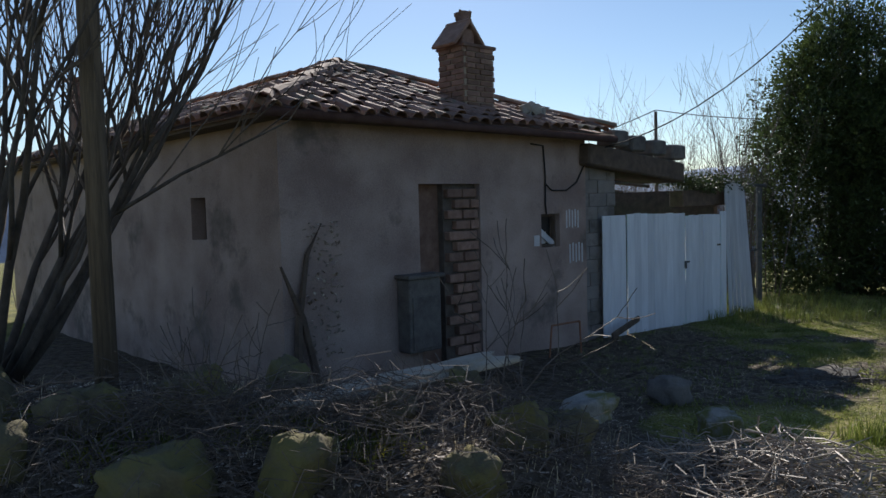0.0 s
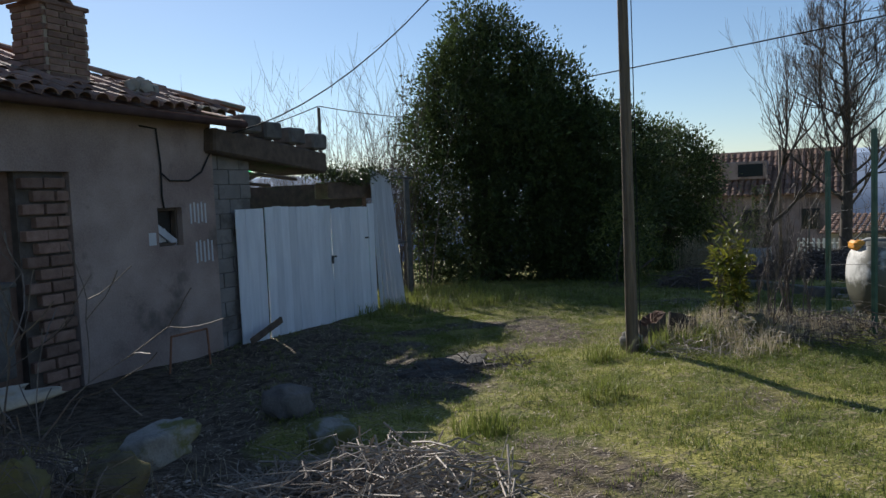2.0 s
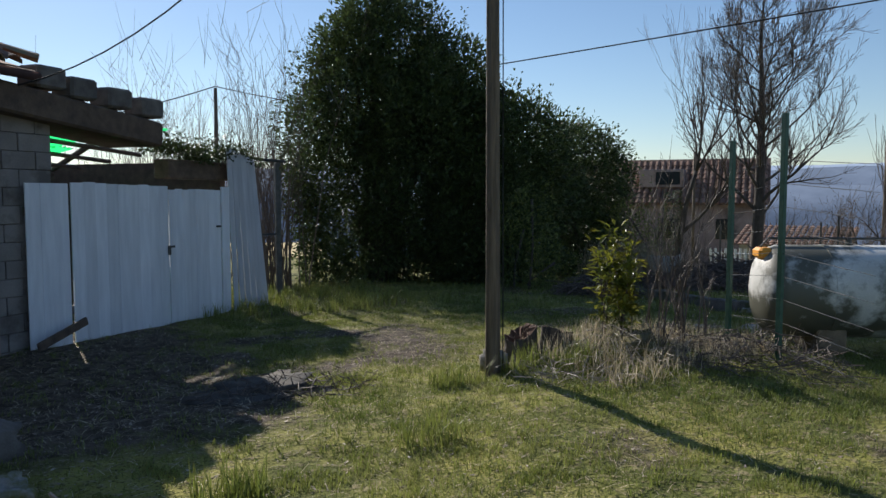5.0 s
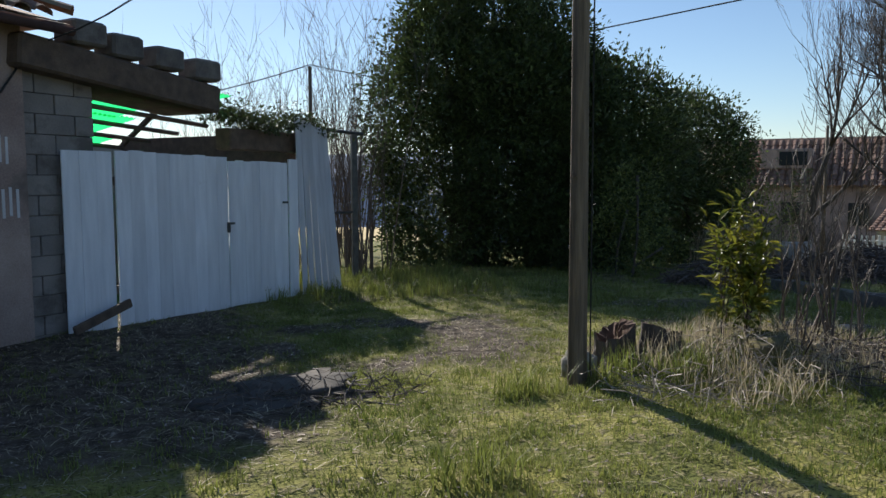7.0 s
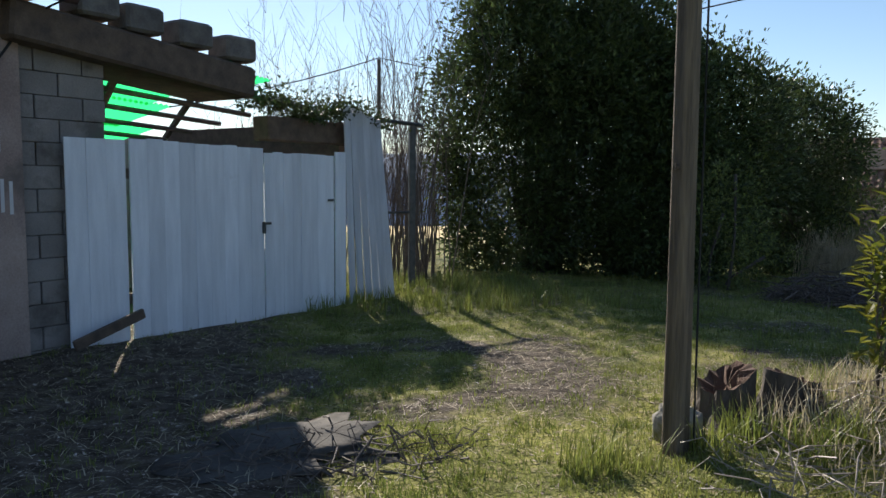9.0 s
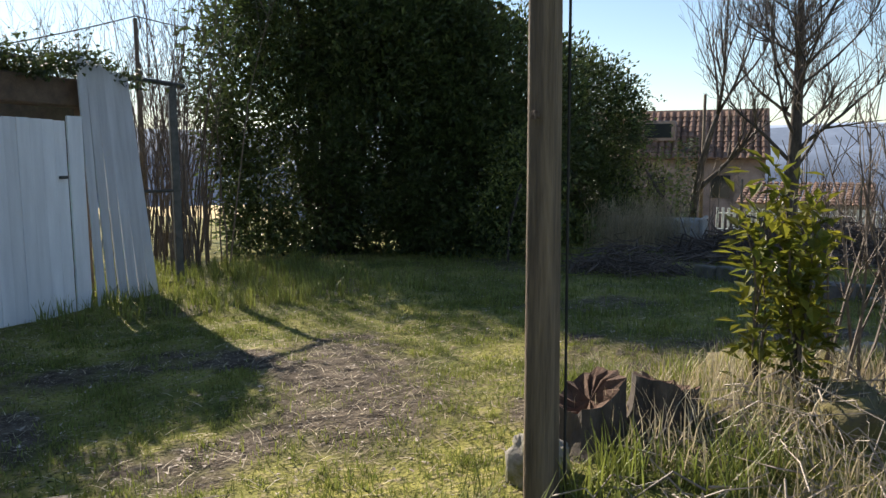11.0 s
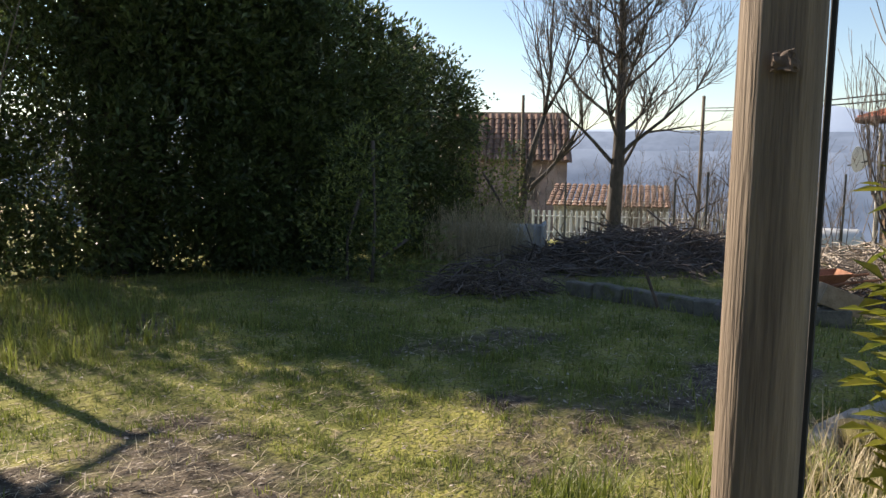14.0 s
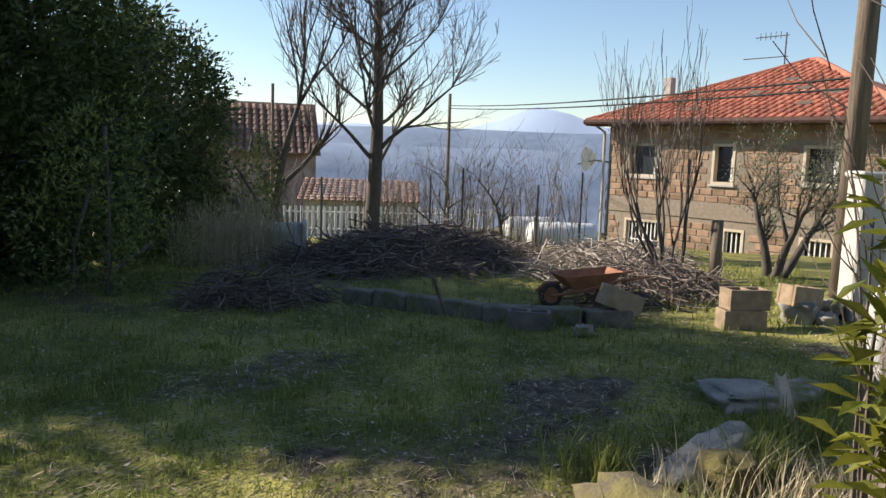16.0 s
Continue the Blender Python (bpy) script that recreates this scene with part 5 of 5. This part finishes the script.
# no hole: a near-black panel on the end wall paints its shade
part("opening", Geo().box(ca + cd * 1.975 + Vector((0, 0, 0.2)), (0.02, 0.34, 0.45), turned(math.atan2(cd.y, cd.x))), M_DARK, cvt)

# ---- concrete blocks round the old bed ----
def hollow(name, c, s, m, material, label, group):
    g = Geo()
    x, y, z = s
    w = 0.035
    mm = m.to_3x3()
    def bx(cx, cy, sx_, sy_):
        g.box(Vector(c) + mm @ Vector((cx, cy, 0)), (sx_, sy_, z), m, 0.004)
    bx(0, y / 2 - w / 2, x, w), bx(0, -y / 2 + w / 2, x, w)
    for cx in (-x / 2 + w / 2, 0, x / 2 - w / 2):
        bx(cx, 0, w, y - 2 * w)
    return solid(name, g, material, (c[0], c[1], c[2] - z / 2), label, "block", group)


kerb = [(12.95, 12.6), (12.85, 12.15), (12.78, 11.7), (12.72, 11.25), (12.66, 10.8), (12.8, 10.35), (13.0, 9.9)]
for i, (x, y) in enumerate(kerb):
    nx_, ny_ = kerb[min(i + 1, len(kerb) - 1)] if i < len(kerb) - 1 else kerb[i]
    px_, py_ = kerb[i - 1] if i else kerb[i]
    a = math.atan2(ny_ - py_, nx_ - px_) + R.uniform(-0.12, 0.12)
    z = ground_z(x, y)
    solid("kerb_block", Geo().box((x, y, z + 0.06), (0.46, 0.2, 0.22), turned(a) @ pose(0, 0, 0, R.uniform(-4, 4), R.uniform(-4, 4), 0), 0.015), M_KERB, (x, y, z - 0.05), "dark mossy concrete block laid as an edging", "block", "edging blocks")
zz = ground_z(12.4, 10.5)
hollow("hollow_block", (12.38, 10.5, zz + 0.08), (0.4, 0.2, 0.2), turned(-1.3), M_BLOCK_DARK, "hollow concrete block lying by the edging", "hollow blocks")
hollow("hollow_block", (13.08, 9.8, ground_z(13.08, 9.8) + 0.26), (0.4, 0.2, 0.2), turned(-0.9) @ Matrix.Rotation(0.35, 4, "Y"), M_BLOCKTAN, "tan hollow block tilted on the edging", "hollow blocks")
bz = ground_z(13.6, 8.7)
for k in range(1):
    hollow("hollow_block", (13.55, 8.72, bz + 0.09 + k * 0.2), (0.42, 0.22, 0.2), turned(-1.1 + 0.2 * k), M_BLOCKTAN, "tan hollow block in a small stack", "hollow blocks")
hollow("hollow_block", (13.6, 8.7, bz + 0.29), (0.42, 0.22, 0.2), turned(-1.0), M_BLOCKTAN, "tan hollow block on top of a small stack", "hollow blocks")
hollow("hollow_block", (14.1, 8.2, ground_z(14.1, 8.2) + 0.26), (0.42, 0.22, 0.2), turned(-0.7) @ Matrix.Rotation(0.12, 4, "Y"), M_BLOCKTAN, "tan hollow block resting on rubble", "hollow blocks")
for i, (x, y, s) in enumerate(((14.1, 8.2, 0.42), (14.35, 7.95, 0.34), (14.55, 7.9, 0.3), (14.0, 7.95, 0.22), (12.25, 9.95, 0.2))):
    z = ground_z(x, y)
    solid("stone", Geo().rock((x, y, z + s * 0.22), (s, s * 0.8, s * 0.6), i + 20), M_STONE, (x, y, z), "grey rough stone in the grass", "stone", "loose stones", smooth=True)
solid("stake", Geo().tube([(12.5, 11.35, -0.2), (12.45, 11.52, 0.26)], 0.018, 6), M_WOOD_DARK, (12.5, 11.35, -0.2), "dark wooden stake leaning beside the edging", "stake")
pill = thing("concrete_pillar", (14.55, 7.6, ground_z(14.55, 7.6)), "pale square concrete gate pillar", "pillar")
pz = ground_z(14.55, 7.6)
part("shaft", Geo().box((14.55, 7.6, pz + 0.7), (0.38, 0.38, 1.5), turned(0.3), 0.02), M_CONCRETE, pill)
part("cap", Geo().box((14.55, 7.6, pz + 1.48), (0.44, 0.44, 0.07), turned(0.3), 0.02), M_CONCRETE, pill)
zp = ground_z(16.9, 9.2)
solid("wooden_post", Geo().tube([(16.9, 9.2, zp - 0.1), (16.92, 9.22, zp + 0.9)], [0.085, 0.08], 12), M_POLE, (16.9, 9.2, zp - 0.1), "short round wooden post", "post", smooth=True)

# ---- wheelbarrow ----
wb = thing("wheelbarrow", (14.2, 10.4, ground_z(14.2, 10.4)), "rusty steel wheelbarrow standing in the grass", "wheelbarrow")
wz, wy = ground_z(14.2, 10.4), radians(-52)
wm = turned(wy, (14.2, 10.4, wz)) @ Matrix.Scale(0.7, 4)


def wp(x, y, z):
    return wm @ Vector((x, y, z))


tr = Geo()
lo = [(-0.3, -0.2, 0.28), (0.3, -0.16, 0.28), (0.3, 0.16, 0.28), (-0.3, 0.2, 0.28)]
hi = [(-0.52, -0.34, 0.5), (0.52, -0.3, 0.58), (0.52, 0.3, 0.58), (-0.52, 0.34, 0.5)]
inn = [(x * 0.96, y * 0.95, z) for x, y, z in hi]
inb = [(x * 0.95, y * 0.94, z + 0.015) for x, y, z in lo]
tr.add([wp(*q) for q in lo + hi + inn + inb], [(3, 2, 1, 0)] + [(i, (i + 1) % 4, 4 + (i + 1) % 4, 4 + i) for i in range(4)] + [(4 + i, 4 + (i + 1) % 4, 8 + (i + 1) % 4, 8 + i) for i in range(4)] + [(8 + i, 8 + (i + 1) % 4, 12 + (i + 1) % 4, 12 + i) for i in range(4)] + [(12, 13, 14, 15)])
part("tray", tr, M_RUST, wb)
for s in (-1, 1):
    part("handle", Geo().tube([wp(-0.62, s * 0.08, 0.16), wp(-0.1, s * 0.2, 0.27), wp(0.4, s * 0.26, 0.42), wp(1.0, s * 0.28, 0.5)], 0.018, 6), M_RUST, wb)
    part("leg", Geo().tube([wp(0.25, s * 0.24, 0.36), wp(0.38, s * 0.24, -0.02)], 0.016, 6), M_RUST, wb)
wheel = part("wheel", Geo().tube([wp(-0.6, -0.045, 0.17), wp(-0.6, 0.045, 0.17)], 0.13, 18), M_RUST, wb)
tg = Geo()
tg.tube([wp(-0.6 + 0.155 * math.cos(a), 0, 0.17 + 0.155 * math.sin(a)) for a in [2 * math.pi * k / 20 for k in range(21)]], 0.04, 6, cap=False)
part("tyre", tg, M_RUBBER, wheel)
part("guard", Geo().tube([wp(-0.85, 0, 0.24), wp(-0.7, 0, 0.36), wp(-0.45, 0, 0.36)], 0.02, 5), M_RUST, wb)


# ---- stones and slabs in the yard ----
def slab(name, c, s, yaw, tilt, material, label, category="stone", seed=1, group="", lean=0.0):
    z = ground_z(c[0], c[1])
    g = Geo().rock((0, 0, 0), s, seed, 0.2, 14)
    m = Matrix.Translation((c[0], c[1], z + c[2])) @ Matrix.Rotation(yaw, 4, "Z") @ Matrix.Rotation(tilt, 4, "Y") @ Matrix.Rotation(lean, 4, "X")
    g.v = [tuple(m @ Vector(v)) for v in g.v]
    return solid(name, g, material, (c[0], c[1], z), label, category, group, smooth=True)


slab("mossy_stone", (8.66, 8.8, 0.04), (0.3, 0.66, 0.24), radians(-25), 0, M_MOSS, "large squared stone block covered in brown moss", seed=3)
slab("grey_slab", (9.45, 8.72, 0.05), (0.62, 0.22, 0.12), radians(-28), -0.25, M_STONE, "broken grey stone slab lying tilted", seed=5)
slab("flat_slab", (10.85, 8.52, 0.02), (0.6, 0.5, 0.14), radians(-60), 0, M_STONE, "flat grey concrete slab in the turf", seed=6)
slab("flat_slab", (11.2, 8.2, 0.0), (0.5, 0.4, 0.1), radians(-20), 0, M_STONE, "flat grey concrete slab in the turf", seed=7)
slab("broken_board", (10.45, 8.35, 0.12), (0.42, 0.07, 0.05), radians(15), -0.6, M_SLAB, "splintered pale board sticking up", "board", 8)


def stump(x, y, r, h, seed, label, slant):
    """A ragged stump with fluted bark, root flare and a splintered top."""
    z0, k, rows = ground_z(x, y), 30, 7
    t = thing("stump", (x, y, z0), label, "stump")
    bark, top = Geo(), Geo()
    for i in range(rows):
        f = i / (rows - 1)
        for j in range(k):
            a = 2 * math.pi * j / k
            n2 = noise.noise(Vector((math.cos(a) * 2.2, math.sin(a) * 2.2, seed)))
            n1 = noise.noise(Vector((math.cos(a) * 6, math.sin(a) * 6, seed + f * 0.8)))
            rr = r * (1 + 0.5 * (1 - f) ** 3 * (1 + n2) + 0.25 * n2 + 0.2 * n1)
            hh = h * (1 + slant * math.cos(a) + 0.13 * n1 + 0.1 * n2)
            bark.v.append((x + rr * math.cos(a), y + rr * math.sin(a), z0 - 0.05 + (hh + 0.05) * f))
    bark.f += [(i * k + j, i * k + (j + 1) % k, (i + 1) * k + (j + 1) % k, (i + 1) * k + j) for i in range(rows - 1) for j in range(k)]
    rim = bark.v[-k:]
    top.v = rim + [(x + (px - x) * 0.45, y + (py - y) * 0.45, pz - 0.05 + 0.03 * math.sin(j * 2.3 + seed)) for j, (px, py, pz) in enumerate(rim)] + [(x, y, z0 + h * 0.8)]
    top.f += [(j, (j + 1) % k, k + (j + 1) % k, k + j) for j in range(k)] + [(k + j, k + (j + 1) % k, 2 * k) for j in range(k)]
    part("bark", bark, M_BARK, t)
    part("broken_top", top, M_CUT, t, "splintered reddish broken wood")


stump(7.0, 8.42, 0.15, 0.26, 9, "old dark tree stump with a broken reddish top", 0.3)
stump(7.32, 8.26, 0.15, 0.2, 19, "mossy dark stump beside the pole", -0.2)
slab("stone", (6.62, 8.32, 0.06), (0.24, 0.2, 0.26), 0, 0, M_STONE, "rough brown stone at the foot of the pole", seed=10)
slab("stone", (7.9, 7.7, 0.0), (0.45, 0.3, 0.24), 0.7, 0, M_MOSS, "mossy flat stone under the shrub", seed=11)
slab("stone", (9.3, 8.6, 0.05), (0.25, 0.2, 0.2), 0.7, 0, M_MOSS, "mossy flat stone beside the slab", seed=12)
slab("tilted_block", (1.18, 6.0, 0.28), (0.5, 0.3, 0.22), 0.5, -0.1, M_STONE, "pale broken block on the rubble bank", seed=13)
slab("plank", (-0.25, 5.6, 0.14), (1.9, 0.32, 0.09), radians(32), -0.06, M_SLAB, "long pale weathered plank on the rubble bank", "plank", 14)
slab("broken_block", (2.45, 6.6, 0.06), (0.32, 0.28, 0.3), 0.3, 0, M_STONE, "grey broken block with peeling limewash", seed=15)
slab("broken_block", (2.35, 7.7, 0.08), (0.42, 0.34, 0.3), 0.7, 0.2, M_BLOCK_DARK, "dark tilted concrete lump by the yard", seed=16)
RK = ((-1.5, 4.0, 0.75, 0.5), (-0.75, 4.1, 0.6, 0.55), (-2.3, 4.9, 0.8, 0.5), (-1.7, 5.3, 0.7, 0.5), (-3.1, 5.2, 0.7, 0.6), (-2.5, 4.2, 0.6, 0.4), (-0.3, 4.9, 0.55, 0.35), (0.5, 4.6, 0.5, 0.4), (-3.8, 6.0, 0.9, 0.6), (0.2, 5.6, 0.4, 0.3), (0.9, 5.2, 0.5, 0.4), (-1.2, 6.0, 0.6, 0.35), (-0.9, 3.6, 0.5, 0.5), (-1.9, 3.7, 0.7, 0.45), (0.2, 4.0, 0.45, 0.35), (-2.9, 3.8, 0.7, 0.5))
for i, (x, y, s, h) in enumerate(RK):
    slab("rubble_stone", (x, y, 0.08), (s * 0.7, s * 0.5, h * 0.8), i * 1.3, 0.3 * math.sin(i), M_MOSS, "mossy lump of rubble on the overgrown bank", seed=30 + i, group="rubble on the bank", lean=0.3)
solid("burnt_patch", Geo().rock((4.35, 8.75, ground_z(4.35, 8.75) + 0.0), (1.0, 0.7, 0.1), 44, 0.6, 16), M_ASH, (4.35, 8.75, 0), "dark heap of ash and charred scraps", "ash heap", smooth=True)
fr2 = thing("rusty_frame", (1.75, 10.6, -0.1), "small rusty metal frame leaning by the wall", "frame")
for a, b in (((1.5, 10.5, -0.1), (1.55, 10.55, 0.4)), ((1.55, 10.55, 0.4), (2.0, 10.9, 0.4)), ((2.0, 10.9, 0.4), (2.02, 10.9, -0.1))):
    part("rod", Geo().tube([a, b], 0.014, 5), M_RUST, fr2)
solid("leaning_plank", Geo().box(gp(0.25, -0.25, 0.08), (0.75, 0.04, 0.1), turned(GY) @ Matrix.Rotation(-0.28, 4, "Y"), 0.008), M_WOOD_DARK, gp(0.25, -0.25, -0.06), "dark board lying against the gate", "plank")

# ---- yellow-leaved shrub ----
shrub, so = bare_tree("leafy_shrub", (7.86, 7.96, ground_z(7.86, 7.96)), 1.3, 0.02, 66, "young evergreen shrub with yellow-green leaves", depth=2, spread=0.24, lift=0.6, kids=3, stems=3)
gl_ = Geo()
for dp, pts, rad in so:
    for p in pts[1:]:
        for _ in range(3 if dp < 2 else 1):
            d = Vector((R.gauss(0, 1), R.gauss(0, 1), R.gauss(0.2, 0.8)))
            ln = R.uniform(0.075, 0.135)
            gl_.leaf(p + d * 0.05, d, (0, 0, 1), ln, ln * 0.5)
part("leaves", gl_, M_LEAF_YELLOW, shrub, "yellow-green glossy leaves")


# ---- brush heaps ----
def brush(name, c, s, n, ln, material, label, seed, r=0.008):
    rng, g = random.Random(seed), Geo()
    for _ in range(n):
        a, q = rng.uniform(0, 6.28), math.sqrt(rng.random())
        x, y = c[0] + math.cos(a) * q * s[0], c[1] + math.sin(a) * q * s[1]
        z = ground_z(x, y) + rng.random() ** 1.3 * s[2] * (1 - q * q)
        d = Vector((rng.gauss(0, 1), rng.gauss(0, 1), rng.gauss(0, 0.28))).normalized()
        L = ln * rng.uniform(0.4, 1.3)
        p0 = Vector((x, y, z)) - d * L / 2
        pts = [p0, p0 + d * L * 0.35 + Vector((0, 0, rng.gauss(0.03, 0.05))), p0 + d * L * 0.7 + Vector((rng.gauss(0, 0.07), rng.gauss(0, 0.07), rng.gauss(0.03, 0.05))), p0 + d * L + Vector((rng.gauss(0, 0.1), rng.gauss(0, 0.1), rng.gauss(0, 0.05)))]
        pts = [Vector((w.x, w.y, max(w.z, ground_z(w.x, w.y) + 0.004))) for w in pts]
        rr = r * rng.uniform(0.5, 1.5)
        g.tube(pts, [rr, rr * 0.9, rr * 0.6, rr * 0.3], 4, cap=False)
    return solid(name, g, material, (c[0], c[1], ground_z(c[0], c[1])), label, "brushwood", kind="stuff")


brush("brush_heap", (2.3, 5.35), (1.0, 0.8, 0.32), 520, 0.6, M_TWIG_PALE, "heap of bleached cut twigs", 1, 0.006)
brush("brush_heap", (-0.5, 4.4), (2.4, 1.2, 0.42), 2600, 0.5, M_TWIG, "dry brambles and twigs over the rubble bank", 2, 0.0028)
brush("brush_heap", (-2.6, 4.8), (1.6, 1.0, 0.4), 420, 0.5, M_TWIG, "dry brambles over the rubble bank", 12, 0.004)
brush("brush_heap", (17.4, 14.1), (2.8, 2.0, 0.6), 1900, 1.0, M_TWIG, "long dark heap of cut branches", 3, 0.012)
brush("brush_heap", (12.5, 13.7), (0.9, 0.7, 0.42), 420, 0.6, M_TWIG, "small heap of cut branches", 4, 0.009)
brush("brush_heap", (18.4, 11.0), (2.8, 1.3, 0.4), 900, 0.9, M_TWIG_PALE, "pale heap of dry prunings", 5, 0.009)
brush("brush_heap", (15.6, 9.9), (1.5, 0.9, 0.4), 480, 0.8, M_TWIG, "heap of dry brown prunings behind the wheelbarrow", 6, 0.009)
brush("brush_heap", (7.6, 7.5), (1.3, 0.6, 0.16), 260, 0.4, M_TWIG_PALE, "dry stalks round the stumps", 7, 0.004)
brush("brush_heap", (8.8, 7.1), (0.9, 0.9, 0.25), 240, 0.6, M_TWIG, "dry vine prunings along the fence", 8, 0.005)
brush("brush_heap", (4.6, 8.6), (0.8, 0.5, 0.1), 130, 0.3, M_TWIG, "charred twigs on the ash heap", 9, 0.005)
# bramble with thin shoots on the bank
bare_tree("bramble_shoot", (0.35, 5.3, ground_z(0.35, 5.3)), 1.7, 0.008, 71, "thorny leafless bramble with pale arching shoots", lean=(0.3, 0, 1), depth=2, spread=0.9, lift=0.1, kids=3, stems=3, material=M_TWIG, twigmat=M_TWIG)
bare_tree("bramble_shoot", (-1.4, 5.0, ground_z(-1.4, 5.0)), 1.2, 0.007, 72, "thorny leafless bramble with pale arching shoots", lean=(-0.2, 0, 1), depth=2, spread=0.8, lift=0.1, kids=3, stems=4, material=M_TWIG, twigmat=M_TWIG)

# ---- grass, straw and litter ----
rg_ = np.random.RandomState(5)


def scatter(name, count, region, hmin, hmax, width, material, label, keep, flat=0.0, tuft=1):
    x0, y0, x1, y1 = region
    g = Geo()
    done = 0
    while done < count:
        x, y = rg_.uniform(x0, x1), rg_.uniform(y0, y1)
        if rg_.rand() > keep(x, y):
            done += 1
            continue
        z = ground_z(x, y)
        for _ in range(tuft):
            px, py = x + rg_.normal(0, 0.025), y + rg_.normal(0, 0.025)
            h = rg_.uniform(hmin, hmax)
            a = rg_.uniform(0, 6.283)
            lean = rg_.uniform(0.1, 0.9) if not flat else flat * rg_.uniform(0.7, 1.3)
            dx, dy = math.cos(a), math.sin(a)
            w = width * rg_.uniform(0.7, 1.3)
            p0 = (px - dy * w, py + dx * w, z)
            p1 = (px + dy * w, py - dx * w, z)
            mx = (px + dx * h * lean * 0.4, py + dy * h * lean * 0.4, z + h * (0.6 if not flat else 0.1))
            tip = (px + dx * h * lean, py + dy * h * lean, z + h * (1 if not flat else 0.12))
            g.add([p0, p1, (mx[0] + dy * w * 0.7, mx[1] - dx * w * 0.7, mx[2]), (mx[0] - dy * w * 0.7, mx[1] + dx * w * 0.7, mx[2]), tip], [(0, 1, 2, 3), (3, 2, 4)])
        done += 1
    return solid(name, g, material, (0, 0, 0), label, "grass", kind="stuff")


def lush(x, y):
    return max(0, 1 - 1.15 * bare(x, y)) * (0.45 + 0.9 * max(0, noise.noise(Vector((x * 0.6, y * 0.6, 2)))))


scatter("grass", 40000, (1.5, 2.5, 12.5, 17), 0.02, 0.06, 0.003, M_GRASS, "short green grass", lush, tuft=4)
scatter("grass", 16000, (4.5, 5.5, 10.5, 10.5), 0.02, 0.05, 0.0025, M_GRASS, "short green grass", lush, tuft=4)
scatter("grass", 7000, (9, 8, 20, 18), 0.05, 0.13, 0.005, M_GRASS, "grass", lush, tuft=3)
def clump(x, y):
    return max(0, 1 - 1.1 * bare(x, y)) * sm(0.02, 0.3, noise.noise(Vector((x * 2.6, y * 2.6, 9))))


scatter("grass", 60000, (2.2, 2.8, 10.5, 13.5), 0.02, 0.055, 0.003, M_GRASS, "uneven clumps of green grass", clump, tuft=4)
scatter("grass_tuft", 700, (5, 13.5, 9, 18), 0.1, 0.26, 0.005, M_GRASS, "taller green grass beside the shed", lambda x, y: 0.9, tuft=8)
for cx, cy in ((6.75, 8.0), (7.5, 8.8), (8.2, 8.9), (8.6, 8.7), (9.5, 8.5), (10.2, 8.3), (7.1, 7.7), (9.2, 9.2), (3.6, 6.3), (5.0, 6.6), (10.9, 8.0), (12.9, 11.9), (15.2, 8.4), (6.0, 8.0), (7.8, 9.3)):
    scatter("grass_tuft", 45, (cx - 0.22, cy - 0.16, cx + 0.22, cy + 0.16), 0.1, 0.26, 0.004, M_GRASS, "tall tuft of fresh green grass", lambda x, y: 1, tuft=4)
scatter("straw", 42000, (1.5, 2.5, 14, 16), 0.05, 0.16, 0.0025, M_STRAW, "dry straw lying in the grass", lambda x, y: 0.35 + 0.5 * bare(x, y), flat=1.0)
scatter("dry_grass", 1600, (6.9, 6.9, 9.4, 8.9), 0.1, 0.3, 0.003, M_STRAW, "dry pale grass round the stumps", lambda x, y: 0.7, tuft=2)
scatter("leaf_litter", 14000, (1.5, 3.5, 14, 15), 0.02, 0.05, 0.01, M_LITTER, "scattered dead leaves and bark", lambda x, y: 0.25 + 0.6 * bare(x, y), flat=0.9)
scatter("dry_grass", 900, (-4, 3.6, 1.6, 6.4), 0.06, 0.2, 0.004, M_STRAW, "dry pale grass on the rubble bank", lambda x, y: 0.7, tuft=2)
scatter("leaf_litter", 9000, (-4, 3.2, 2.2, 6.4), 0.03, 0.07, 0.014, M_LITTER, "dead leaves over the rubble bank", lambda x, y: 0.8, flat=0.9)
scatter("moss_tuft", 5200, (-3.6, 3.6, 0.5, 6.0), 0.03, 0.09, 0.005, M_LEAF_YELLOW, "yellow moss and weeds on the rubble bank", lambda x, y: sm(0.0, 0.35, noise.noise(Vector((x * 1.4, y * 1.4, 4)))), tuft=4)
